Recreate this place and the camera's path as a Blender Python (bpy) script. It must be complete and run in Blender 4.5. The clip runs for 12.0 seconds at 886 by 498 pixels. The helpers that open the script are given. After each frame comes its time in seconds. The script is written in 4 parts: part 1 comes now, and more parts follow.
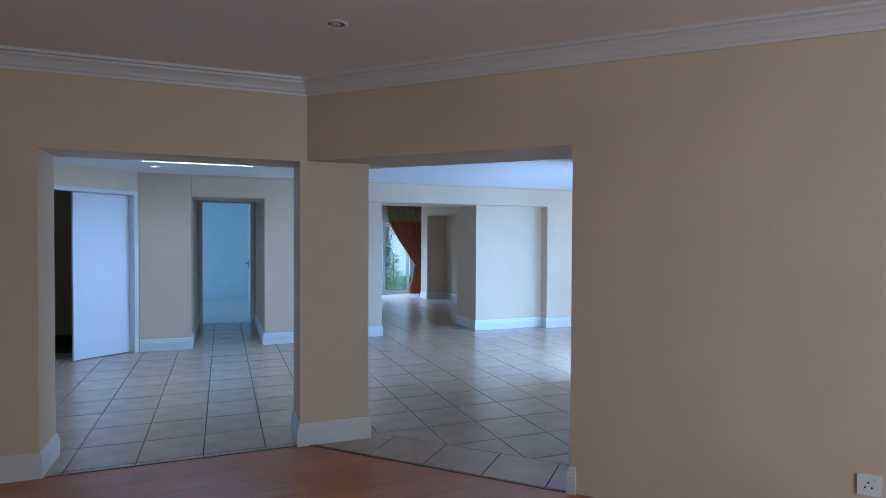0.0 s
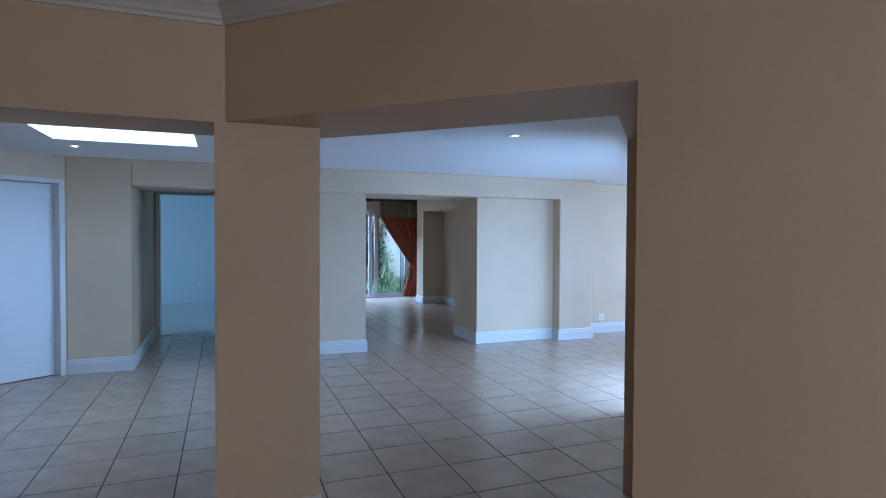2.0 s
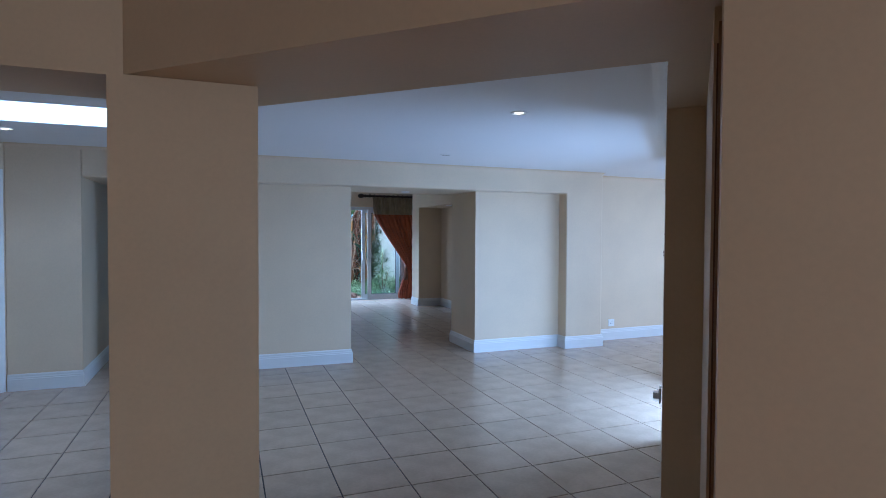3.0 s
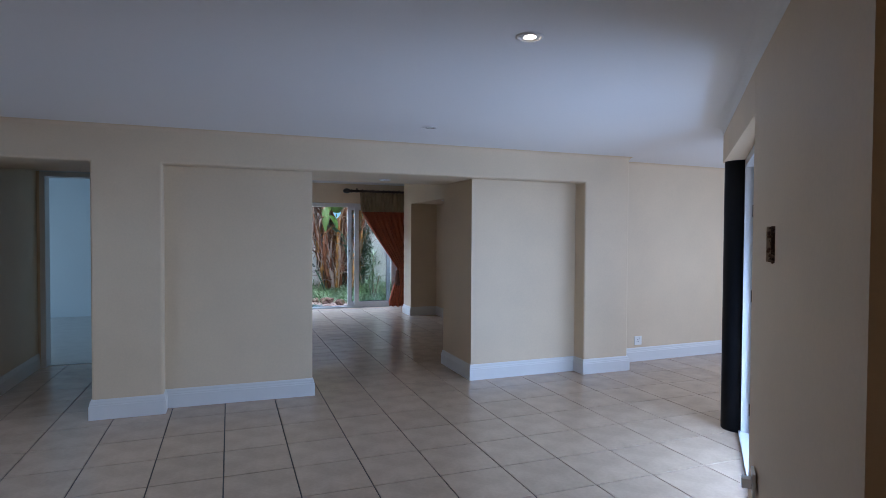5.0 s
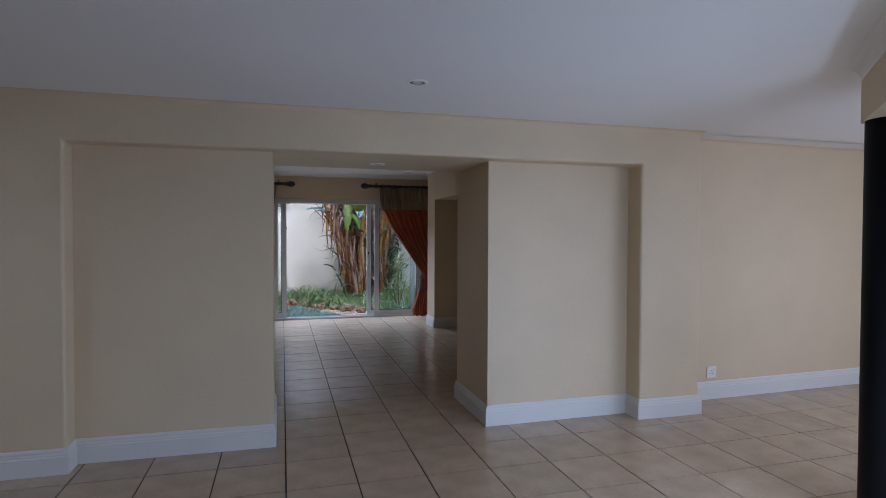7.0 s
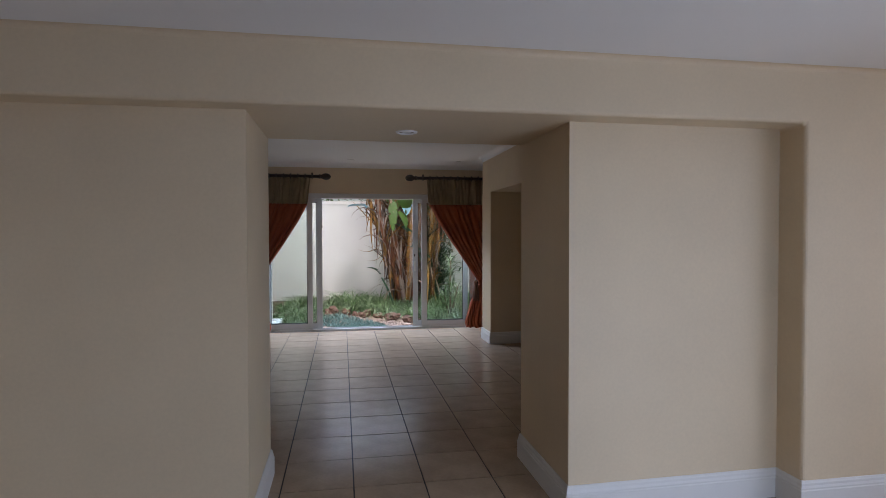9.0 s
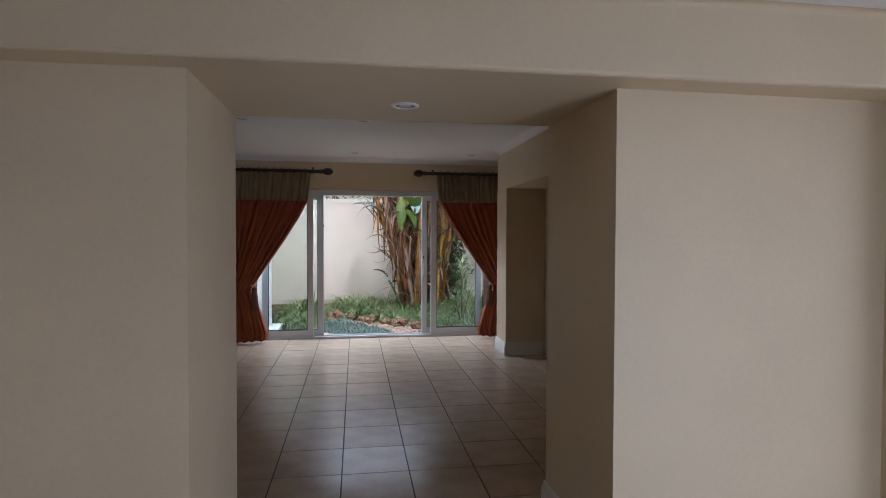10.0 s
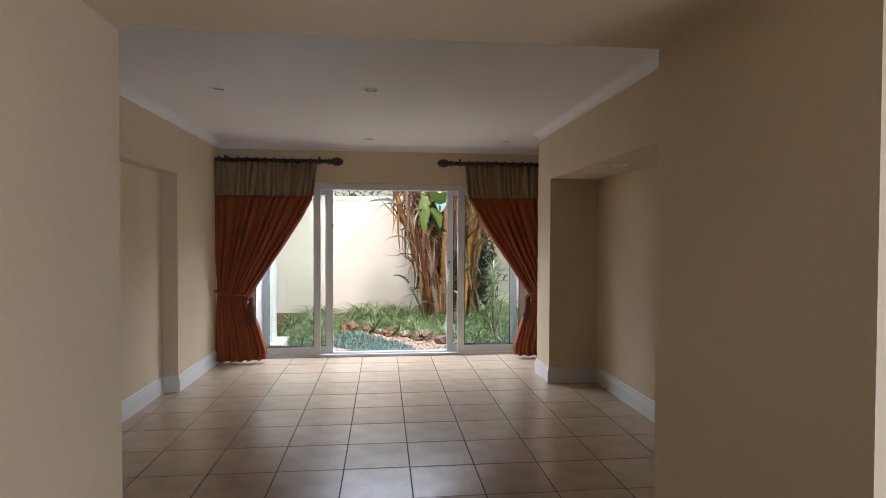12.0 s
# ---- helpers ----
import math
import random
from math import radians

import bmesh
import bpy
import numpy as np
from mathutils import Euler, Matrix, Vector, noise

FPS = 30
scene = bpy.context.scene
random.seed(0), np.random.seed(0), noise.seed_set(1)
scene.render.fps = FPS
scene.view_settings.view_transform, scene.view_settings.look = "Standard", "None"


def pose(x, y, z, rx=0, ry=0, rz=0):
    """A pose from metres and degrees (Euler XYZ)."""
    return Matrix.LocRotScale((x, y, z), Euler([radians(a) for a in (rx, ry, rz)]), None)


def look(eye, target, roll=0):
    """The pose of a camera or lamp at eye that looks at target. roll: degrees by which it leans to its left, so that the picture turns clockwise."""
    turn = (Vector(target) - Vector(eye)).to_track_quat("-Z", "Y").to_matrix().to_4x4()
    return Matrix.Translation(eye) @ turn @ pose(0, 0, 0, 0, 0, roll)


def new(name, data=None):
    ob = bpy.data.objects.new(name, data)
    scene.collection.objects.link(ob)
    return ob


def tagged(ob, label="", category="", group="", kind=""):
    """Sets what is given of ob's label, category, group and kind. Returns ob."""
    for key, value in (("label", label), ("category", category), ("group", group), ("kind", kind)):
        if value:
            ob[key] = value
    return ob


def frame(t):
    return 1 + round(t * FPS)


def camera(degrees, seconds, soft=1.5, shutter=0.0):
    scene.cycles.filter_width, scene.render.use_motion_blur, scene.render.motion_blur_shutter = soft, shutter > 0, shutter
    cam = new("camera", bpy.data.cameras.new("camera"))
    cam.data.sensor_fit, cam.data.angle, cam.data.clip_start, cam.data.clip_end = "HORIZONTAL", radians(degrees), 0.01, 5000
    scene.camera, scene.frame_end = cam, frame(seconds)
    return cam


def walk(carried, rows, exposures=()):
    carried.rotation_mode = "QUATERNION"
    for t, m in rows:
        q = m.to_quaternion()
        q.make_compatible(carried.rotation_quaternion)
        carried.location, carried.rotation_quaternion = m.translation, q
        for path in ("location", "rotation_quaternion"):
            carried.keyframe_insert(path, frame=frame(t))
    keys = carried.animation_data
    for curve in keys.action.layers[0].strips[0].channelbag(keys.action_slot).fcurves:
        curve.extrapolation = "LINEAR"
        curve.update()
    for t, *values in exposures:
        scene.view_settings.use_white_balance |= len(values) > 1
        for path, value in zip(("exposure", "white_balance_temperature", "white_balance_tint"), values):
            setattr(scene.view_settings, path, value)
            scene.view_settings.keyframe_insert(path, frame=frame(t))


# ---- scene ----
cam = camera(75.8, 12.0, soft=0.7)
PATH = [
    (0, (-0.08, -0.611, 1.554), (0.643, 1.253, 1.514), 0.3),
    (0.5, (0.051, -0.311, 1.572), (0.77, 1.555, 1.528), 0.3),
    (1, (0.198, -0.004, 1.555), (0.917, 1.862, 1.511), 0.4),
    (1.5, (0.353, 0.315, 1.55), (1.072, 2.18, 1.501), 0.4),
    (2, (0.499, 0.642, 1.555), (1.217, 2.508, 1.507), 0.3),
    (2.5, (0.671, 0.994, 1.554), (1.39, 2.86, 1.504), 0.4),
    (3, (0.847, 1.342, 1.545), (1.564, 3.208, 1.492), 0.3),
    (5, (1.529, 2.649, 1.512), (2.232, 4.521, 1.464), 0.3),
    (5.5, (1.728, 2.952, 1.524), (2.412, 4.83, 1.476), 0.3),
    (6, (1.913, 3.263, 1.506), (2.559, 5.155, 1.459), 0.3),
    (6.5, (2.112, 3.556, 1.508), (2.716, 5.462, 1.461), 0.3),
    (7, (2.323, 3.857, 1.508), (2.866, 5.781, 1.462), 0.2),
    (7.5, (2.476, 4.188, 1.499), (2.947, 6.131, 1.453), 0.2),
    (9.5, (2.773, 5.581, 1.498), (3.099, 7.554, 1.451), -0.0),
    (10, (2.85, 5.92, 1.505), (3.154, 7.896, 1.458), 0.2),
    (10.5, (2.894, 6.266, 1.505), (3.177, 8.245, 1.459), 0.1),
    (11, (2.943, 6.588, 1.493), (3.211, 8.57, 1.448), 0.1),
    (11.5, (2.993, 6.883, 1.502), (3.232, 8.868, 1.458), 0.1),
    (12, (3.014, 7.161, 1.504), (3.224, 9.149, 1.461), 0.2),
]
walk(cam, [(t, look(eye, target, roll)) for t, eye, target, roll in PATH],
     exposures=[(0, 0.2, 4640, 9), (2, -0.08, 4850, 11), (3, -0.17, 5000, 13), (5, -0.56, 5750, 19), (7.5, -0.98, 6600, 22), (9.5, -0.86, 7150, 24), (11, -0.68, 7480, 24), (11.5, -0.46, 7700, 24), (12, -0.18, 8050, 23)])

# ---- light ----
world = bpy.data.worlds.new("sky")
scene.world = world
world.use_nodes = True
wn = world.node_tree
sky = wn.nodes.new("ShaderNodeTexSky")
sky.sky_type, sky.sun_disc = "NISHITA", False
sky.sun_elevation, sky.sun_rotation = radians(68), radians(183)
wn.nodes["Background"].inputs["Strength"].default_value = 0.15
wn.links.new(sky.outputs["Color"], wn.nodes["Background"].inputs["Color"])


def lamp(name, kind, energy, m, color=(1, 1, 1), size=None, angle=None, spot=None):
    data = bpy.data.lights.new(name, kind)
    data.energy, data.color = energy, color
    if size:
        data.shape, data.size, data.size_y = "RECTANGLE", size[0], size[1]
    if angle:
        data.angle = radians(angle)
    if spot:
        data.spot_size, data.spot_blend, data.shadow_soft_size = radians(spot), 0.6, 0.03
    ob = new(name, data)
    ob.matrix_world = m
    return ob


# overcast sun, high, over the garden
lamp("sun", "SUN", 3.7, look((0, 0, 10), (0.2, 4.0, 0)), (0.89, 0.94, 1.0), angle=6)

def dg_plan(u, v):
    """Plan place in the frame of the angled wall."""
    k = math.sqrt(0.5)
    return (0.505 + (u + v) * k, 3.705 + (v - u) * k)


# area lamps standing in for daylight: unseen south window, terrace door, unseen east window, roof light, unseen bedroom
# window, sky over the garden
lamp("south_window_daylight", "AREA", 84, look((3.6, -4.15, 1.5), (1.6, 0, 1.6)), (0.97, 1.0, 0.90), (3.3, 1.3))
lamp("terrace_daylight", "AREA", 108, look((*dg_plan(2.5, 3.95), 0.66), (*dg_plan(1.0, 4.0), 0.0)), (0.49, 0.71, 1.0), (1.0, 1.15))
lamp("east_window_daylight", "AREA", 76, look((7.3, 5.66, 1.2), (7.1, 8.0, 0.1)), (0.57, 0.75, 1.0), (2.5, 1.9))
lamp("roof_light_daylight", "AREA", 42, look((-0.3275, 6.255, 2.74), (-0.3275, 6.2551, 0)), (0.52, 0.73, 1.0), (0.74, 1.12))
lamp("bedroom_daylight", "AREA", 30, look((-3.38, 12.3, 1.25), (0, 12.3, 1.0)), (0.50, 0.80, 1.0), (2.5, 1.6))
# added lamp above the sliding door's head, out of view, brightens the dining room
lamp("garden_sky_daylight", "AREA", 670, look((3.1, 15.05, 2.82), (3.1, 11.6, 0.9)), (0.52, 0.73, 1.0), (3.8, 1.0))

# ---- materials ----
def material(name, color, rough=0.6, metal=0.0, vary=0.06, scale=3.0, fine=120.0, bump=0.0, bump_scale=200.0, per_object=0.0, island=0.0, spec=0.5, coat=0.0):
    """Base colour varied at two scales, with a fine relief."""
    m = bpy.data.materials.new(name)
    m.use_nodes = True
    nt = m.node_tree
    b = nt.nodes["Principled BSDF"]
    co = nt.nodes.new("ShaderNodeTexCoord")
    big = nt.nodes.new("ShaderNodeTexNoise")
    big.inputs["Scale"].default_value, big.inputs["Detail"].default_value = scale, 4
    small = nt.nodes.new("ShaderNodeTexNoise")
    small.inputs["Scale"].default_value, small.inputs["Detail"].default_value = fine, 3
    nt.links.new(co.outputs["Object"], big.inputs["Vector"])
    nt.links.new(co.outputs["Object"], small.inputs["Vector"])
    mix = nt.nodes.new("ShaderNodeMath")
    mix.operation = "MULTIPLY_ADD"
    nt.links.new(small.outputs["Fac"], mix.inputs[0])
    mix.inputs[1].default_value = 0.4
    nt.links.new(big.outputs["Fac"], mix.inputs[2])
    last = mix.outputs[0]
    for amount, node, out in ((per_object, "ShaderNodeObjectInfo", "Random"), (island, "ShaderNodeNewGeometry", "Random Per Island")):
        if amount:
            n = nt.nodes.new(node)
            a = nt.nodes.new("ShaderNodeMath")
            a.operation = "MULTIPLY_ADD"
            nt.links.new(n.outputs[out], a.inputs[0])
            a.inputs[1].default_value = amount
            nt.links.new(last, a.inputs[2])
            last = a.outputs[0]
    ramp = nt.nodes.new("ShaderNodeValToRGB")
    ramp.color_ramp.elements[0].position, ramp.color_ramp.elements[1].position = 0.35, 1.0
    c = np.array(color)
    ramp.color_ramp.elements[0].color = (*(c * (1 - vary)).clip(0, 1), 1)
    ramp.color_ramp.elements[1].color = (*(c * (1 + vary)).clip(0, 1), 1)
    nt.links.new(last, ramp.inputs["Fac"])
    nt.links.new(ramp.outputs["Color"], b.inputs["Base Color"])
    b.inputs["Metallic"].default_value = metal
    b.inputs["Specular IOR Level"].default_value = spec
    b.inputs["Coat Weight"].default_value = coat
    r = nt.nodes.new("ShaderNodeMapRange")
    nt.links.new(big.outputs["Fac"], r.inputs["Value"])
    r.inputs["To Min"].default_value, r.inputs["To Max"].default_value = rough * 0.85, min(1, rough * 1.15)
    nt.links.new(r.outputs["Result"], b.inputs["Roughness"])
    if bump:
        n = nt.nodes.new("ShaderNodeTexNoise")
        n.inputs["Scale"].default_value, n.inputs["Detail"].default_value = bump_scale, 4
        nt.links.new(co.outputs["Object"], n.inputs["Vector"])
        bp = nt.nodes.new("ShaderNodeBump")
        bp.inputs["Strength"].default_value, bp.inputs["Distance"].default_value = bump, 0.01
        nt.links.new(n.outputs["Fac"], bp.inputs["Height"])
        nt.links.new(bp.outputs["Normal"], b.inputs["Normal"])
    return m


def glowing(name, color, strength):
    m = bpy.data.materials.new(name)
    m.use_nodes = True
    b = m.node_tree.nodes["Principled BSDF"]
    b.inputs["Base Color"].default_value = (*color, 1)
    b.inputs["Emission Color"].default_value = (*color, 1)
    b.inputs["Emission Strength"].default_value = strength
    return m


def clear_glass(name, color=(0.95, 0.98, 0.97)):
    m = bpy.data.materials.new(name)
    m.use_nodes = True
    nt = m.node_tree
    out = nt.nodes["Material Output"]
    tr, gl, mx, fr = (nt.nodes.new(k) for k in ("ShaderNodeBsdfTransparent", "ShaderNodeBsdfGlossy", "ShaderNodeMixShader", "ShaderNodeFresnel"))
    tr.inputs["Color"].default_value = (*color, 1)
    gl.inputs["Roughness"].default_value = 0.02
    fr.inputs["IOR"].default_value = 1.5
    nt.links.new(fr.outputs[0], mx.inputs[0])
    nt.links.new(tr.outputs[0], mx.inputs[1])
    nt.links.new(gl.outputs[0], mx.inputs[2])
    nt.links.new(mx.outputs[0], out.inputs["Surface"])
    return m


PAINT = material("cream_wall_paint", (0.67, 0.532, 0.365), 0.55, vary=0.08, scale=1.5, fine=60, bump=0.035, bump_scale=60)
CEIL = material("white_ceiling_paint", (0.84, 0.83, 0.82), 0.7, vary=0.02, scale=0.8, fine=40, bump=0.04, bump_scale=60)
TRIM = material("white_gloss_trim", (0.70, 0.685, 0.655), 0.4, vary=0.03, scale=3, fine=80, bump=0.03, bump_scale=60)
BEDPAINT = material("pale_blue_white_paint", (0.70, 0.76, 0.78), 0.6, vary=0.03, scale=1.0, fine=50, bump=0.05, bump_scale=80)
TILE = material("beige_glazed_tile", (0.45, 0.33, 0.235), 0.24, spec=0.6, vary=0.2, scale=5, fine=45, bump=0.02, bump_scale=25, per_object=0.18)
TILE_REST = material("beige_glazed_tile_rest", (0.45, 0.33, 0.235), 0.24, spec=0.6, vary=0.2, scale=5, fine=45, bump=0.02, bump_scale=25, island=0.18)
GROUT = material("dark_grout", (0.05, 0.042, 0.037), 0.9, vary=0.25, scale=6, fine=150, bump=0.2)
ALU = material("white_powder_coated_aluminium", (0.64, 0.65, 0.66), 0.35, vary=0.02, scale=4, fine=60)
BLACK = material("black_paint", (0.004, 0.0045, 0.006), 0.55, vary=0.3, scale=3, fine=90, bump=0.05, spec=0.12)
IRON = material("dark_bronze_iron", (0.035, 0.022, 0.016), 0.45, metal=0.4, vary=0.3, scale=12, fine=140, bump=0.1)
DOORP = material("white_door_paint", (0.78, 0.79, 0.80), 0.4, vary=0.03, scale=1.5, fine=50, bump=0.04, bump_scale=40)
GLASS = clear_glass("clear_glass")


def wood_material():
    m = material("orange_laminate", (0.40, 0.15, 0.045), 0.3, vary=0.28, scale=2, fine=30, bump=0.02, per_object=0.25)
    nt = m.node_tree
    mp = nt.nodes.new("ShaderNodeMapping")
    mp.inputs["Scale"].default_value = (1.0, 14.0, 1.0)
    co = next(n for n in nt.nodes if n.type == "TEX_COORD")
    nt.links.new(co.outputs["Object"], mp.inputs["Vector"])
    for n in nt.nodes:
        if n.type == "TEX_NOISE":
            nt.links.new(mp.outputs["Vector"], n.inputs["Vector"])
    return m


LAMINATE = wood_material()
RUST = material("rusty_steel", (0.10, 0.055, 0.035), 0.7, metal=0.3, vary=0.4, scale=30, fine=200, bump=0.2)
RUBBLE = material("broken_plaster", (0.22, 0.13, 0.08), 0.95, vary=0.4, scale=40, fine=200, bump=0.3)
DARKWOOD = material("brown_wood", (0.13, 0.065, 0.035), 0.5, vary=0.3, scale=8, fine=120, bump=0.08)
RAWWOOD = material("raw_frame_wood", (0.30, 0.19, 0.11), 0.6, vary=0.25, scale=14, fine=160, bump=0.1)
PLASTIC = material("white_plastic", (0.80, 0.79, 0.76), 0.35, vary=0.02, scale=10, fine=60)
CARPET = material("pale_carpet", (0.62, 0.62, 0.60), 0.95, vary=0.08, scale=6, fine=400, bump=0.4, bump_scale=500)
RUSTCLOTH = material("rust_red_curtain_cloth", (0.28, 0.058, 0.018), 0.8, vary=0.3, scale=6, fine=500, bump=0.12, bump_scale=700)
BAND = material("taupe_curtain_heading", (0.24, 0.17, 0.098), 0.8, vary=0.25, scale=7, fine=500, bump=0.12, bump_scale=700)
LINER = material("tassel_thread", (0.10, 0.035, 0.018), 0.8, vary=0.3, scale=40, fine=500)
CHROME = material("brushed_metal", (0.6, 0.6, 0.6), 0.3, metal=1.0, vary=0.05, scale=20, fine=200)
BULB = material("frosted_lamp_glass", (0.75, 0.74, 0.70), 0.25, vary=0.03, scale=20, fine=100)
BULB_ON = glowing("lit_lamp", (1.0, 0.86, 0.62), 14)
GWALL = material("cream_garden_wall", (0.83, 0.80, 0.765), 0.85, vary=0.06, scale=1.2, fine=40, bump=0.15, bump_scale=60)
SOIL = material("garden_soil", (0.12, 0.075, 0.05), 0.95, vary=0.35, scale=4, fine=60, bump=0.5, bump_scale=40)
PEBBLE = material("tan_pebbles", (0.46, 0.31, 0.235), 0.85, vary=0.35, scale=30, fine=150, island=0.55, bump=0.1)
ROCK = material("red_brown_rock", (0.19, 0.10, 0.065), 0.85, vary=0.4, scale=9, fine=60, bump=0.4, bump_scale=25)
PALE = material("pale_striped_leaf", (0.42, 0.52, 0.34), 0.5, vary=0.3, scale=6, fine=40, island=0.4)
GRASS = material("strap_leaf_green", (0.075, 0.135, 0.045), 0.45, vary=0.8, scale=5, fine=40, island=0.5)
COVER = material("blue_green_ground_cover", (0.12, 0.20, 0.165), 0.6, vary=0.4, scale=8, fine=60, island=0.6)
BIGLEAF = material("banana_leaf_green", (0.07, 0.13, 0.025), 0.4, vary=0.35, scale=3, fine=30, island=0.2)
DARKLEAF = material("deep_green_leaf", (0.05, 0.105, 0.055), 0.4, vary=0.4, scale=3, fine=30, island=0.3)
STALK = material("brown_leaf_sheath", (0.17, 0.062, 0.026), 0.8, vary=0.6, scale=9, fine=60, bump=0.3, bump_scale=50, island=0.3)
DRY = material("dry_leaf", (0.27, 0.18, 0.125), 0.9, vary=0.55, scale=8, fine=60, bump=0.2, island=0.7)
OCHRE = material("yellow_stalk", (0.36, 0.17, 0.04), 0.7, vary=0.7, scale=8, fine=60, bump=0.2)
GREYDRY = material("grey_dry_leaf", (0.27, 0.19, 0.155), 0.9, vary=0.5, scale=8, fine=60, bump=0.2, island=0.5)
# near-black dry leaf: shade inside the stem clump put into the colour
SHADEDRY = material("shaded_old_leaf", (0.055, 0.035, 0.022), 0.9, vary=0.5, scale=8, fine=60, bump=0.2, island=0.5)
RUBBER = material("black_rubber_seal", (0.018, 0.018, 0.02), 0.6, vary=0.2, scale=20, fine=200)
HEDGE = material("hedge_leaf", (0.06, 0.10, 0.035), 0.55, vary=0.5, scale=5, fine=40, island=0.7)
# dark centre of an unlit downlight, its shade put into the reflector colour
UNLIT_REFLECTOR = material("unlit_brown_reflector", (0.15, 0.10, 0.065), 0.45, vary=0.2, scale=30, fine=200)
OPAL = material("opal_acrylic", (0.85, 0.85, 0.85), 0.4, vary=0.02, scale=3, fine=30)
# green leaf reflecting the sky, with the blue sheen put into its base colour
SKYLEAF = material("painted_sky_sheen_leaf", (0.22, 0.42, 0.50), 0.3, vary=0.2, scale=4, fine=40)
BARK = material("slim_bark", (0.20, 0.15, 0.10), 0.85, vary=0.3, scale=15, fine=100, bump=0.3)
PAVING = material("grey_paving", (0.33, 0.31, 0.28), 0.85, vary=0.2, scale=3, fine=60, bump=0.2)

# ---- mesh helpers ----
def finish(bm, name, mat, smooth=False):
    bmesh.ops.recalc_face_normals(bm, faces=bm.faces[:])
    me = bpy.data.meshes.new(name)
    bm.to_mesh(me)
    bm.free()
    for mt in mat if isinstance(mat, (list, tuple)) else (mat,):
        me.materials.append(mt)
    if smooth:
        for p in me.polygons:
            p.use_smooth = True
    return me


def part(name, bm, mat, parent=None, label="", smooth=False, m=None):
    ob = new(name, finish(bm, name, mat, smooth))
    if m is not None:
        ob.matrix_world = m
    if parent is not None:
        ob.parent = parent
    return tagged(ob, label)


def empty(name, m, label, category, group=""):
    ob = new(name)
    ob.empty_display_size = 0.1
    ob.matrix_world = m
    return tagged(ob, label, category, group)


def prism(bm, pts, z0, z1):
    low = [bm.verts.new((x, y, z0)) for x, y in pts]
    top = [bm.verts.new((x, y, z1)) for x, y in pts]
    n = len(pts)
    bm.faces.new(low[::-1]), bm.faces.new(top)
    for i in range(n):
        bm.faces.new((low[i], low[(i + 1) % n], top[(i + 1) % n], top[i]))
    return bm


def box(bm, x0, x1, y0, y1, z0, z1):
    return prism(bm, [(x0, y0), (x1, y0), (x1, y1), (x0, y1)], z0, z1)


def soften(bm, width, segments=2):
    sharp = [e for e in bm.edges if len(e.link_faces) == 2 and e.calc_face_angle(0) > 0.5]
    bmesh.ops.bevel(bm, geom=sharp, offset=width, segments=segments, profile=0.5, affect="EDGES", clamp_overlap=True)
    return bm


def rounded(x0, x1, y0, y1, z0, z1, r=0.003, segments=2):
    return soften(box(bmesh.new(), x0, x1, y0, y1, z0, z1), r, segments)


def lathe(bm, profile, seg=20, m=Matrix()):
    """Turns (radius, z) pairs round z."""
    rings = []
    for r, z in profile:
        rings.append([bm.verts.new(m @ Vector((r * math.cos(a), r * math.sin(a), z))) for a in (2 * math.pi * i / seg for i in range(seg))])
    for a, b in zip(rings, rings[1:]):
        for i in range(seg):
            bm.faces.new((a[i], a[(i + 1) % seg], b[(i + 1) % seg], b[i]))
    bm.faces.new(rings[0][::-1]), bm.faces.new(rings[-1])
    return bm


def structure(name, bm, mat, label="", r=0.0, smooth=False):
    if r:
        soften(bm, r, 3)
    ob = part(name, bm, mat, None, label, smooth)
    return tagged(ob, kind="structure")


S2 = math.sqrt(0.5)


def dg(u, v):
    """Plan place in the diagonal frame: u along the angled wall, v away from the first room."""
    return (0.505 + (u + v) * S2, 3.705 + (v - u) * S2)


DIAG = Matrix(((S2, S2, 0, 0.505), (-S2, S2, 0, 3.705), (0, 0, 1, 0), (0, 0, 0, 1)))
CA, CB, CC, TOP = 2.706, 2.398, 2.632, 2.95
EDGE = 0.018

# ---- setting: walls ----
structure("wall_a_north", prism(bmesh.new(), [(-4.2, 3.70), (-1.178, 3.70), (-1.178, 4.09), (-4.2, 4.09)], 0, TOP), PAINT, r=EDGE)
structure("wall_a_header", box(bmesh.new(), -1.178, 0.455, 3.702, 4.13, 2.112, TOP), PAINT, r=EDGE)
structure("wall_pier", box(bmesh.new(), 0.455, 0.972, 3.69, 4.09, 0, 2.116), PAINT, r=EDGE)
structure("wall_pier_top", prism(bmesh.new(), [(0.455, 3.702), (0.505, 3.702), (0.88, 4.07), (0.80, 4.13), (0.455, 4.13)], 2.116, TOP), PAINT)
structure("wall_diagonal_header", prism(bmesh.new(), [dg(0.0, 0.0), dg(1.962, 0), dg(1.962, 0.60), dg(-0.02, 0.60), (0.70, 4.00)], 2.118, TOP), PAINT, r=0.006)
structure("wall_diagonal", prism(bmesh.new(), [dg(1.962, 0), dg(7.5, 0), dg(7.5, 0.42), dg(2.2, 0.42), dg(2.2, 0.14), dg(1.962, 0.14)], 0, TOP), PAINT, r=EDGE)
structure("wall_jamb", prism(bmesh.new(), [dg(1.946, 0.165), dg(2.4, 0.165), dg(2.4, 1.40), dg(1.946, 1.40)], 0, TOP), PAINT, r=EDGE)
structure("wall_bulkhead", prism(bmesh.new(), [dg(1.82, 0.59), dg(2.3, 0.59), dg(2.3, 1.39), dg(1.783, 1.39)], 2.122, TOP), PAINT)


